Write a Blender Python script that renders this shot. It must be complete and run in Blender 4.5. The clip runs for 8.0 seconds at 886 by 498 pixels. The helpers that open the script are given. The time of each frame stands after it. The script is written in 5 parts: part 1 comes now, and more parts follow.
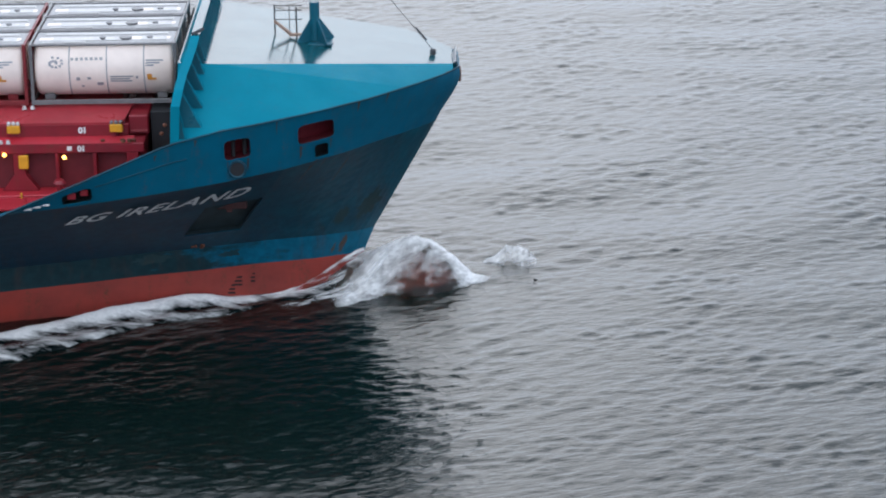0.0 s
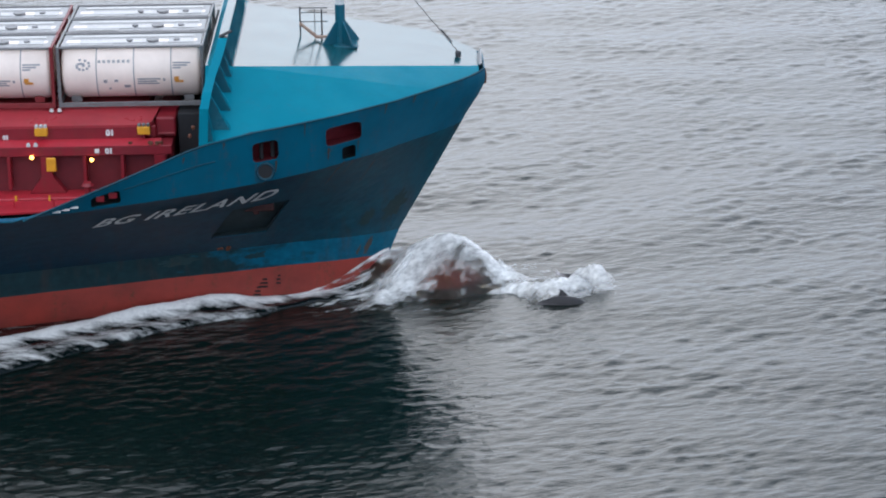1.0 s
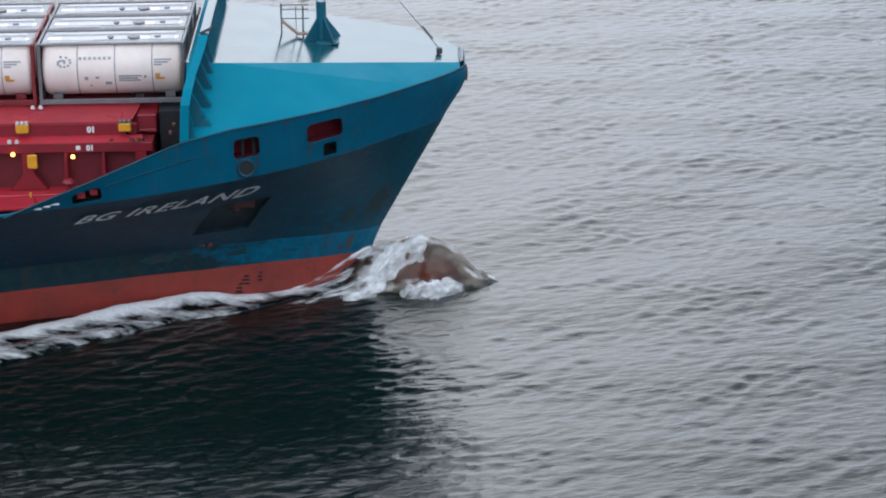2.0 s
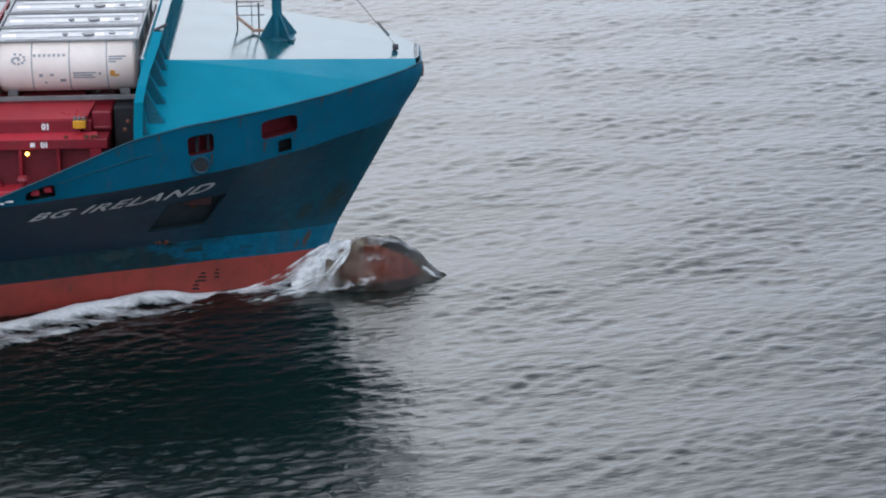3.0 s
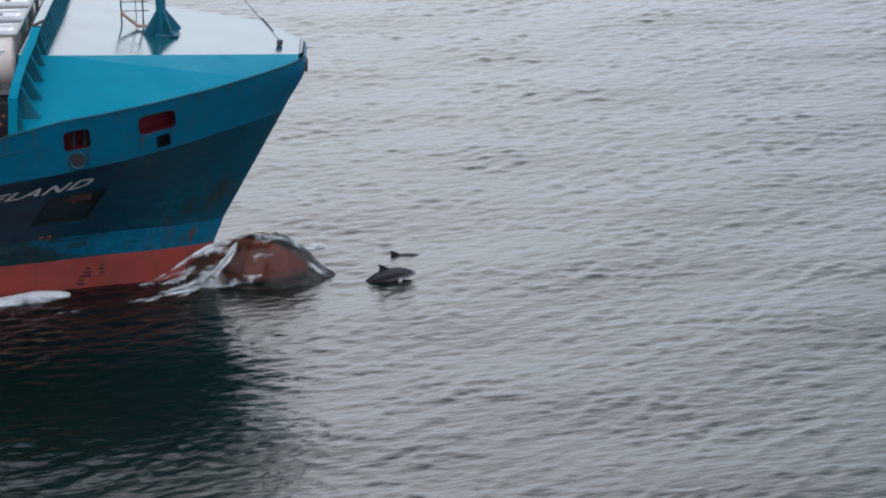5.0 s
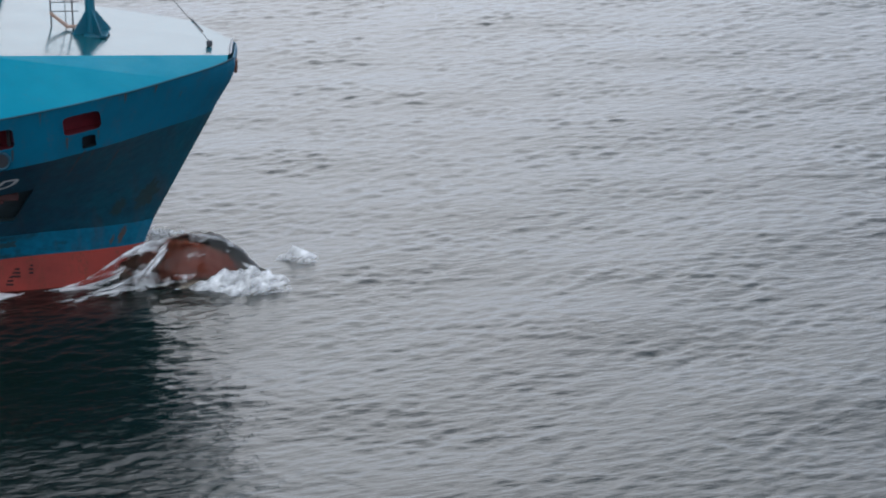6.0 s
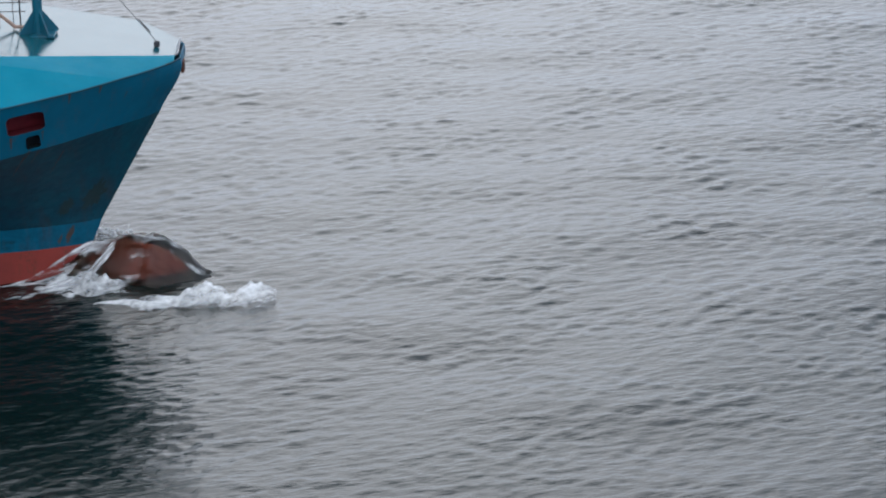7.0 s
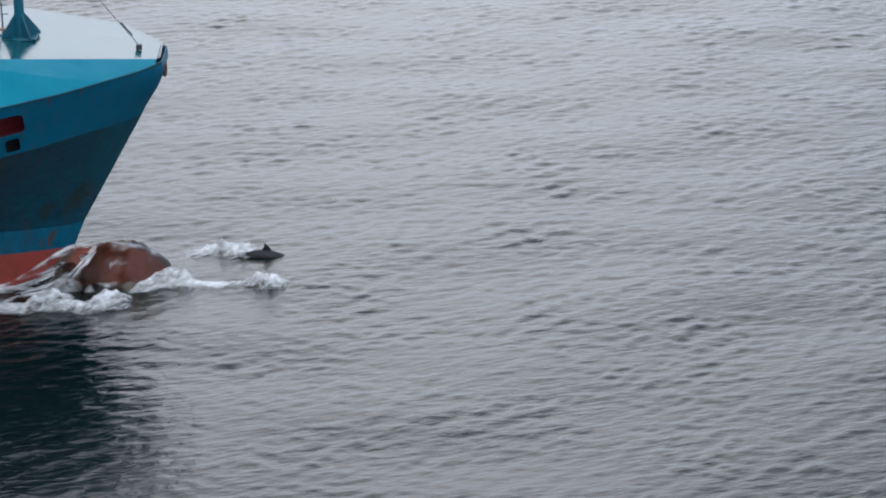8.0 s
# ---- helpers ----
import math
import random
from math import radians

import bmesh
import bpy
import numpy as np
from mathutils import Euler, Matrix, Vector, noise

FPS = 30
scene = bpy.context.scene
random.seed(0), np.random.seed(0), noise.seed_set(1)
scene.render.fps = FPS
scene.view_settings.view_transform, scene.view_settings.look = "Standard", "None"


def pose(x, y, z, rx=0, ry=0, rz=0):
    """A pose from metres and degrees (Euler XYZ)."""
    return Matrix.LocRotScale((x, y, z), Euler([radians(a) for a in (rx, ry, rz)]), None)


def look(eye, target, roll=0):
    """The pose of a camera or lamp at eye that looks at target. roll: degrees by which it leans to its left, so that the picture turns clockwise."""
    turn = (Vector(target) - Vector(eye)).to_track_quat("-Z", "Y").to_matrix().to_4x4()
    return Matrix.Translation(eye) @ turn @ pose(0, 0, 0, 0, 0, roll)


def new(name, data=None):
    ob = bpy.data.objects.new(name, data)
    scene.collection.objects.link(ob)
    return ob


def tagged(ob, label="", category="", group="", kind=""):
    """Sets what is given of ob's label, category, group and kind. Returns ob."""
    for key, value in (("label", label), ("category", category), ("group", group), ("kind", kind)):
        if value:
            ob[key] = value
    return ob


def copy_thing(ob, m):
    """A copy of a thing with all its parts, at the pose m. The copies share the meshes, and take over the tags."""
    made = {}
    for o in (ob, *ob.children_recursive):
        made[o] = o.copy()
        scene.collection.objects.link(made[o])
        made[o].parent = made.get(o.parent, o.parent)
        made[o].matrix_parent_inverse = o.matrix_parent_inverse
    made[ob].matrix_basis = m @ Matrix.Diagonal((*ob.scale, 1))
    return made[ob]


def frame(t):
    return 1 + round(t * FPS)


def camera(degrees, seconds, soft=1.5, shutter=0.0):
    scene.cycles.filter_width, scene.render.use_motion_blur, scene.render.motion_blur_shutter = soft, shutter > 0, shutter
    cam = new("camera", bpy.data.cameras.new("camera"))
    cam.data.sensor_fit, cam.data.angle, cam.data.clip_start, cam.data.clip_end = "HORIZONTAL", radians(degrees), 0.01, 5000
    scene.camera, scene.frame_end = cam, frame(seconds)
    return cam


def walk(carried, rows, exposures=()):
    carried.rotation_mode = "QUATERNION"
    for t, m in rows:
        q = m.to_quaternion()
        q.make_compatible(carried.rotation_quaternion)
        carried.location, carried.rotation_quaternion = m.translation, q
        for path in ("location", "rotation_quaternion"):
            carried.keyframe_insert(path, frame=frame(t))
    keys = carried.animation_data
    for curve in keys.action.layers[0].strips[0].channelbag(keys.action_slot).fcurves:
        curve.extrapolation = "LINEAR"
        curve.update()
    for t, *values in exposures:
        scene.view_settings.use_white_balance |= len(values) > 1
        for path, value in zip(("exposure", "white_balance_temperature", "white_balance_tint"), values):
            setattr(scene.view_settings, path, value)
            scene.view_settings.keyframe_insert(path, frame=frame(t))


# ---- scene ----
SPEED = 6.9  # the ship's way through the water, metres a second along +x
cam = camera(20.0, 8.0, soft=2.0, shutter=0.35)
# seconds, the eye (metres, beside the moving ship), the way it looks, roll
CAM_ROWS = [
    (0.0, -1.788, -104.124, 38.067, 0.01010, 0.94352, -0.33117, -0.72),
    (0.5, -2.769, -104.208, 38.183, 0.01159, 0.94347, -0.33124, -0.70),
    (1.0, -3.374, -104.194, 38.198, 0.01457, 0.94345, -0.33119, -0.71),
    (2.5, -2.651, -104.422, 37.946, 0.02316, 0.94355, -0.33043, -0.71),
    (3.0, -2.086, -104.394, 37.954, 0.02725, 0.94300, -0.33166, -0.72),
    (3.5, -0.881, -104.410, 38.033, 0.02676, 0.94241, -0.33338, -0.78),
    (4.0, 0.249, -104.489, 37.967, 0.02804, 0.94240, -0.33332, -0.72),
    (5.5, 4.504, -104.770, 37.966, 0.02675, 0.94234, -0.33358, -0.68),
    (6.0, 6.273, -104.590, 38.004, 0.02443, 0.94221, -0.33414, -0.62),
    (6.5, 7.900, -104.335, 38.422, 0.02098, 0.94071, -0.33856, -0.72),
    (7.0, 9.313, -104.695, 38.398, 0.01762, 0.94117, -0.33746, -0.73),
    (7.5, 10.032, -104.488, 38.172, 0.01689, 0.94198, -0.33525, -0.67),
    (8.0, 10.933, -104.192, 38.604, 0.00996, 0.94085, -0.33869, -0.58),
]
CAM_PATH = []
for t, x, y, z, a, b, c, roll in CAM_ROWS:
    eye = Vector((x + SPEED * t, y, z))
    CAM_PATH.append((t, look(eye, eye + 50 * Vector((a, b, c)), roll)))
walk(cam, CAM_PATH, exposures=[(0.0, 0.03), (4.0, -0.01), (8.0, -0.10)])

# ---- light: an overcast sky ----
scene.view_settings.exposure = 0.0
world = bpy.data.worlds.new("overcast_sky")
scene.world = world
world.use_nodes = True
wn = world.node_tree.nodes
wl = world.node_tree.links
sky = wn.new("ShaderNodeTexSky")
sky.sky_type = "NISHITA"
sky.sun_disc = False
sky.sun_elevation, sky.sun_rotation = radians(30), radians(0)
sky.air_density, sky.dust_density, sky.ozone_density = 1.2, 6.0, 1.0
grey = wn.new("ShaderNodeHueSaturation")
grey.inputs["Saturation"].default_value = 0.12
wl.new(sky.outputs[0], grey.inputs["Color"])
cloud = wn.new("ShaderNodeMix")
cloud.data_type = "RGBA"
cloud.inputs["Factor"].default_value = 0.70
cloud.inputs["B"].default_value = (11.3, 13.7, 18.0, 1)
wl.new(grey.outputs[0], cloud.inputs["A"])
wl.new(cloud.outputs["Result"], wn["Background"].inputs["Color"])
wn["Background"].inputs["Strength"].default_value = 0.106
sun_data = bpy.data.lights.new("sun", "SUN")
sun_data.energy, sun_data.angle, sun_data.color = 0.95, radians(80), (1.0, 0.97, 0.92)
sun = new("sun", sun_data)
sun.matrix_world = look((0, 0, 0), (0.15, 0.55, -0.80))


# ---- materials ----
def nodes_of(name):
    m = bpy.data.materials.new(name)
    m.use_nodes = True
    n, l = m.node_tree.nodes, m.node_tree.links
    return m, n, l, n["Principled BSDF"]


def noise_node(n, l, scale, detail=4.0, rough=0.55, stretch=(1, 1, 1), coord="Object", turn=0):
    tc, mp, tx = n.new("ShaderNodeTexCoord"), n.new("ShaderNodeMapping"), n.new("ShaderNodeTexNoise")
    mp.inputs["Scale"].default_value = stretch
    if turn:
        mp.vector_type, mp.inputs["Scale"].default_value = "TEXTURE", tuple(1 / v for v in stretch)
        mp.inputs["Rotation"].default_value = (0, 0, radians(turn))
    tx.inputs["Scale"].default_value, tx.inputs["Detail"].default_value, tx.inputs["Roughness"].default_value = scale, detail, rough
    l.new(tc.outputs[coord], mp.inputs[0])
    l.new(mp.outputs[0], tx.inputs[0])
    return tx


def ramp_node(n, l, source, stops):
    r = n.new("ShaderNodeValToRGB")
    while len(r.color_ramp.elements) < len(stops):
        r.color_ramp.elements.new(0.5)
    for e, (p, c) in zip(r.color_ramp.elements, stops):
        e.position, e.color = p, (*c, 1) if len(c) == 3 else c
    l.new(source, r.inputs[0])
    return r


def mix_node(n, l, fac, a, b):
    m = n.new("ShaderNodeMix")
    m.data_type = "RGBA"
    for key, v in (("Factor", fac), ("A", a), ("B", b)):
        if isinstance(v, (int, float)):
            m.inputs[key].default_value = v
        elif isinstance(v, tuple):
            m.inputs[key].default_value = (*v, 1)
        else:
            l.new(v, m.inputs[key])
    return m.outputs["Result"]


def bump(n, l, p, height, strength, distance):
    b = n.new("ShaderNodeBump")
    b.inputs["Strength"].default_value, b.inputs["Distance"].default_value = strength, distance
    l.new(height, b.inputs["Height"])
    l.new(b.outputs[0], p.inputs["Normal"])
    return b


def painted_steel(name, colour, worn, rust=0.3, rough=0.4, streak=True, ior=1.5, wear_at=0.6, spec=0.5):
    """Weathered ship's paint: faded patches, dirt runs down the plates and some rust."""
    m, n, l, p = nodes_of(name)
    big = noise_node(n, l, 0.55, 5, 0.6)
    fade = ramp_node(n, l, big.outputs[0], [(0.35, (0, 0, 0)), (wear_at + 0.12, (1, 1, 1))])
    base = mix_node(n, l, fade.outputs[0], colour, worn)
    runs = noise_node(n, l, 1.0, 4, 0.6, (2.6, 2.6, 0.22) if streak else (1.5, 1.5, 1.5))
    rr = ramp_node(n, l, runs.outputs[0], [(0.52, (0, 0, 0)), (0.72, (1, 1, 1))])
    fine = noise_node(n, l, 7.0, 3, 0.6)
    fr = ramp_node(n, l, fine.outputs[0], [(0.42, (0, 0, 0)), (0.62, (1, 1, 1))])
    mul = n.new("ShaderNodeMath")
    mul.operation = "MULTIPLY"
    l.new(rr.outputs[0], mul.inputs[0])
    l.new(fr.outputs[0], mul.inputs[1])
    amt = n.new("ShaderNodeMath")
    amt.operation = "MULTIPLY"
    l.new(mul.outputs[0], amt.inputs[0])
    amt.inputs[1].default_value = rust
    base = mix_node(n, l, amt.outputs[0], base, (0.11, 0.045, 0.022))
    l.new(base, p.inputs["Base Color"])
    rg = ramp_node(n, l, big.outputs[0], [(0.3, (rough * 0.75,) * 3), (0.7, (min(1, rough * 1.3),) * 3)])
    l.new(rg.outputs[0], p.inputs["Roughness"])
    p.inputs["IOR"].default_value = ior
    p.inputs["Specular IOR Level"].default_value = spec
    bump(n, l, p, big.outputs[0], 0.25, 0.05)
    return m


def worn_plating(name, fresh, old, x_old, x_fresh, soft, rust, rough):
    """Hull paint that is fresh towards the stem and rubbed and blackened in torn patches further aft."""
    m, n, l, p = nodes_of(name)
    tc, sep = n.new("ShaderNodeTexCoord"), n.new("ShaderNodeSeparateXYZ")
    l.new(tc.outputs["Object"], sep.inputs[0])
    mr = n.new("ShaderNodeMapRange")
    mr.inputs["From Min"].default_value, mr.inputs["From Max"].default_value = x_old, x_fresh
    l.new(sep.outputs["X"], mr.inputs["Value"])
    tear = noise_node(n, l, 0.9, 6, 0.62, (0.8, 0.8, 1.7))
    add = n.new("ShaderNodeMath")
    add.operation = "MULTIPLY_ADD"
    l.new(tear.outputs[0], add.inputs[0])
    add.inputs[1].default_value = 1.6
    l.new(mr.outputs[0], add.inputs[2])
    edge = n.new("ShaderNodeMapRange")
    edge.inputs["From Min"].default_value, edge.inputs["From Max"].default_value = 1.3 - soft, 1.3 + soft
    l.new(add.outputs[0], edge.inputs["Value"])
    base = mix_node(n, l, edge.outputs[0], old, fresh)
    runs = noise_node(n, l, 1.0, 5, 0.65, (1.7, 0.5, 0.30))
    rr = ramp_node(n, l, runs.outputs[0], [(0.53, (0, 0, 0)), (0.78, (rust,) * 3)])
    base = mix_node(n, l, rr.outputs[0], base, (0.060, 0.032, 0.022))
    grime = noise_node(n, l, 2.4, 6, 0.65)
    gr = ramp_node(n, l, grime.outputs[0], [(0.35, (0.72, 0.72, 0.72)), (0.7, (1.12, 1.12, 1.12))])
    mul = n.new("ShaderNodeMix")
    mul.data_type, mul.blend_type = "RGBA", "MULTIPLY"
    mul.inputs["Factor"].default_value = 1.0
    l.new(base, mul.inputs["A"])
    l.new(gr.outputs[0], mul.inputs["B"])
    l.new(mul.outputs["Result"], p.inputs["Base Color"])
    p.inputs["Roughness"].default_value = rough
    p.inputs["Specular IOR Level"].default_value = 0.25
    bump(n, l, p, tear.outputs[0], 0.3, 0.04)
    return m


def plain(name, colour, rough=0.5, metal=0.0, vary=0.25, scale=3.0):
    m, n, l, p = nodes_of(name)
    tx = noise_node(n, l, scale, 5, 0.6)
    dark = tuple(c * (1 - vary) for c in colour)
    r = ramp_node(n, l, tx.outputs[0], [(0.3, dark), (0.7, colour)])
    l.new(r.outputs[0], p.inputs["Base Color"])
    p.inputs["Roughness"].default_value, p.inputs["Metallic"].default_value = rough, metal
    bump(n, l, p, tx.outputs[0], 0.15, 0.02)
    return m


def lamp_glow(name, colour, strength):
    m, n, l, p = nodes_of(name)
    p.inputs["Base Color"].default_value = (*colour, 1)
    p.inputs["Emission Color"].default_value = (*colour, 1)
    p.inputs["Emission Strength"].default_value = strength
    return m


def water_nodes(n, l, p, depth=0.054, coord="Object"):
    """Dark green sea water with two sizes of ripple. Returns the ripple's bump."""
    p.inputs["Base Color"].default_value = (0.0012, 0.0050, 0.0052, 1)
    p.inputs["Roughness"].default_value = 0.04
    p.inputs["IOR"].default_value = 1.34
    a = noise_node(n, l, 2.6, 4, 0.55, (0.42, 1.3, 1), coord, 17)
    b = noise_node(n, l, 6.5, 2, 0.5, (0.6, 1.1, 1), coord, 12)
    add = n.new("ShaderNodeMath")
    add.operation = "MULTIPLY_ADD"
    l.new(b.outputs[0], add.inputs[0])
    add.inputs[1].default_value = 0.20
    l.new(a.outputs[0], add.inputs[2])
    return bump(n, l, p, add.outputs[0], 0.9, depth)


def sea_material():
    m, n, l, p = nodes_of("sea_water")
    water_nodes(n, l, p)
    patch = noise_node(n, l, 0.09, 3, 0.5, (1, 0.6, 1))
    r = ramp_node(n, l, patch.outputs[0], [(0.35, (0.0022, 0.0066, 0.0054)), (0.7, (0.0034, 0.0100, 0.0082))])
    l.new(r.outputs[0], p.inputs["Base Color"])
    return m


def foam_shader(n, l):
    f = n.new("ShaderNodeBsdfPrincipled")
    tx = noise_node(n, l, 4.5, 5, 0.65)
    r = ramp_node(n, l, tx.outputs[0], [(0.3, (0.70, 0.70, 0.68)), (0.62, (0.87, 0.86, 0.83))])
    l.new(r.outputs[0], f.inputs["Base Color"])
    f.inputs["Roughness"].default_value = 0.75
    f.inputs["Subsurface Weight"].default_value = 0.0
    bump(n, l, f, tx.outputs[0], 0.2, 0.04)
    return f


def foamy_water_material(name, stretch, see_through=False):
    """Water that carries foam: where the mesh's foam amount is high, a torn noise turns it white."""
    m, n, l, p = nodes_of(name)
    water_nodes(n, l, p, 0.026 if see_through else 0.035)
    if see_through:
        p.inputs["Transmission Weight"].default_value = 1.0
        p.inputs["Base Color"].default_value = (0.40, 0.33, 0.25, 1)
        p.inputs["IOR"].default_value = 1.33
        p.inputs["Roughness"].default_value = 0.30
    foam = foam_shader(n, l)
    at = n.new("ShaderNodeAttribute")
    at.attribute_name = "foam"
    tear = noise_node(n, l, 1.3, 8, 0.68, stretch)
    sub = n.new("ShaderNodeMath")
    sub.operation = "MULTIPLY_ADD"
    l.new(tear.outputs[0], sub.inputs[0])
    sub.inputs[1].default_value = 2.1
    l.new(at.outputs["Fac"], sub.inputs[2])
    lo = n.new("ShaderNodeMapRange")
    lo.inputs["From Min"].default_value, lo.inputs["From Max"].default_value = 1.15, 1.68
    l.new(sub.outputs[0], lo.inputs["Value"])
    mix = n.new("ShaderNodeMixShader")
    l.new(lo.outputs[0], mix.inputs[0])
    l.new(p.outputs[0], mix.inputs[1])
    l.new(foam.outputs[0], mix.inputs[2])
    l.new(mix.outputs[0], n["Material Output"].inputs["Surface"])
    return m


def spray_material():
    """Thrown white water: opaque in the core and torn into drops at the edge."""
    m, n, l, p = nodes_of("white_spray")
    f = foam_shader(n, l)
    tear = noise_node(n, l, 3.0, 8, 0.60, (0.45, 1.25, 0.9), "Object", 32)
    at = n.new("ShaderNodeAttribute")
    at.attribute_name = "foam"
    add = n.new("ShaderNodeMath")
    add.operation = "MULTIPLY_ADD"
    l.new(tear.outputs[0], add.inputs[0])
    add.inputs[1].default_value = 2.2
    l.new(at.outputs["Fac"], add.inputs[2])
    lo = n.new("ShaderNodeMapRange")
    lo.inputs["From Min"].default_value, lo.inputs["From Max"].default_value = 0.90, 2.05
    l.new(add.outputs[0], lo.inputs["Value"])
    tr = n.new("ShaderNodeBsdfTransparent")
    mix = n.new("ShaderNodeMixShader")
    l.new(lo.outputs[0], mix.inputs[0])
    l.new(tr.outputs[0], mix.inputs[1])
    l.new(f.outputs[0], mix.inputs[2])
    l.new(mix.outputs[0], n["Material Output"].inputs["Surface"])
    return m


def dolphin_material():
    m, n, l, p = nodes_of("dolphin_skin")
    tc, sep = n.new("ShaderNodeTexCoord"), n.new("ShaderNodeSeparateXYZ")
    l.new(tc.outputs["Object"], sep.inputs[0])
    tx = noise_node(n, l, 3.0, 3, 0.5)
    add = n.new("ShaderNodeMath")
    add.operation = "MULTIPLY_ADD"
    l.new(tx.outputs[0], add.inputs[0])
    add.inputs[1].default_value = 0.16
    l.new(sep.outputs["Z"], add.inputs[2])
    mr = n.new("ShaderNodeMapRange")
    mr.inputs["From Min"].default_value, mr.inputs["From Max"].default_value = -0.10, 0.16
    l.new(add.outputs[0], mr.inputs["Value"])
    r = ramp_node(n, l, mr.outputs[0], [(0.0, (0.36, 0.33, 0.33)), (0.30, (0.10, 0.093, 0.095)), (0.52, (0.032, 0.029, 0.031)), (1.0, (0.018, 0.017, 0.019))])
    l.new(r.outputs[0], p.inputs["Base Color"])
    p.inputs["Roughness"].default_value = 0.38
    p.inputs["Specular IOR Level"].default_value = 0.3
    return m


BLUE = (0.001, 0.115, 0.190)
M = {
    "sea": sea_material(),
    "upper": painted_steel("blue_topside_paint", BLUE, (0.002, 0.095, 0.155), 0.38, 0.45, spec=0.2),
    # the flare's blues are darkened for the shade under the overhang, besides the wear
    "lower": worn_plating("shaded_worn_flare_paint", (0.001, 0.085, 0.120), (0.008, 0.040, 0.068), -14.0, 2.0, 0.5, 0.5, 0.45),
    "stripe": worn_plating("blue_waterline_paint", (0.001, 0.112, 0.185), (0.009, 0.034, 0.042), -14.5, -5.0, 0.14, 0.6, 0.45),
    "boot": painted_steel("red_antifouling_paint", (0.33, 0.044, 0.030), (0.22, 0.034, 0.025), 0.9, 0.55),
    "bulb": painted_steel("brown_red_bulb_paint", (0.46, 0.082, 0.038), (0.08, 0.042, 0.030), 1.0, 0.6, False, wear_at=0.50),
    "deck": painted_steel("wet_teal_deck_paint", (0.003, 0.068, 0.086), (0.004, 0.056, 0.070), 0.10, 0.16, False, 1.6, spec=0.31),
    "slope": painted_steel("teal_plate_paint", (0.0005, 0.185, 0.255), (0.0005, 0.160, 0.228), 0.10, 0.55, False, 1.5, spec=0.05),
    "trim": painted_steel("blue_rail_paint", (0.002, 0.075, 0.115), (0.02, 0.04, 0.05), 0.9, 0.6, False, spec=0.2),
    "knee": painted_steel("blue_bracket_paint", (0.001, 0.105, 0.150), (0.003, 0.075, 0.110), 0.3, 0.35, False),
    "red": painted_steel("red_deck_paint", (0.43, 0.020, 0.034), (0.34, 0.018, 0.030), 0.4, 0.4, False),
    # three reds carry the lit top, the shaded faces and the recesses
    "redtop": painted_steel("wet_lit_red_cover_paint", (0.37, 0.034, 0.044), (0.29, 0.024, 0.034), 0.4, 0.32, False, 1.5, spec=0.5),
    "redface": painted_steel("shaded_red_face_paint", (0.25, 0.010, 0.020), (0.17, 0.009, 0.017), 0.45, 0.42),
    "redin": plain("shaded_red_recess_paint", (0.16, 0.012, 0.02), 0.6),
    # near black, holds the shade of openings and gaps in its colour
    "dark": plain("recess_shade_black", (0.012, 0.013, 0.016), 0.7),
    "anchor": plain("brown_black_anchor_steel", (0.03, 0.013, 0.012), 0.8, 0.0, 0.5, 5),
    "pocket": plain("dark_pocket_paint", (0.026, 0.048, 0.054), 0.7, 0.0, 0.5, 2.0),
    "anchorred": plain("dull_red_anchor_paint", (0.075, 0.020, 0.018), 0.7, 0.0, 0.5, 4),
    "weep": painted_steel("thin_rust_stain", (0.014, 0.055, 0.075), (0.07, 0.040, 0.026), 0.8, 0.6, wear_at=0.45),
    "scuff": painted_steel("rubbed_dark_paint", (0.003, 0.034, 0.046), (0.007, 0.030, 0.033), 0.35, 0.6, wear_at=0.45),
    "rust": plain("rusty_steel", (0.16, 0.055, 0.03), 0.85, 0.0, 0.5, 6),
    "white": plain("white_lettering", (0.84, 0.84, 0.81), 0.5, 0.0, 0.25, 5),
    "tank": plain("white_tank_enamel", (0.93, 0.79, 0.70), 0.35, 0.0, 0.12, 1.2),
    "grey": plain("grey_frame_paint", (0.19, 0.185, 0.185), 0.45, 0.1),
    "palegrey": plain("pale_galvanised_walkway", (0.60, 0.58, 0.56), 0.5, 0.0, 0.2),
    "midgrey": plain("grey_walkway_grating", (0.44, 0.43, 0.42), 0.6, 0.0, 0.3, 6),
    "wine": plain("dark_red_frame_paint", (0.22, 0.022, 0.026), 0.45),
    "print": plain("grey_printing", (0.33, 0.33, 0.35), 0.6),
    "orange": plain("orange_sticker", (0.70, 0.30, 0.05), 0.5),
    "yellow": plain("yellow_box_paint", (0.78, 0.36, 0.02), 0.45),
    "mast": plain("white_mast_paint", (0.72, 0.72, 0.70), 0.4),
    "wire": plain("dark_wire_rope", (0.05, 0.05, 0.055), 0.6),
    "brown": plain("brown_step_board", (0.34, 0.22, 0.16), 0.7),
    "lamp": lamp_glow("amber_lamp_glow", (1.0, 0.50, 0.10), 6.0),
    "foamwater": foamy_water_material("foaming_sea_water", (0.42, 1.25, 1.0)),
    "glasswater": foamy_water_material("thin_sheet_of_water", (0.7, 1.6, 1.2), True),
    "spray": spray_material(),
    "dolphin": dolphin_material(),
}


# ---- mesh helpers ----
def link(name, bm, material, parent=None, label="", smooth=False):
    me = bpy.data.meshes.new(name)
    bm.normal_update()
    bm.to_mesh(me)
    bm.free()
    me.materials.append(M[material])
    if smooth:
        me.polygons.foreach_set("use_smooth", [True] * len(me.polygons))
    ob = new(name, me)
    if parent:
        ob.parent = parent
    if label:
        tagged(ob, label)
    return ob


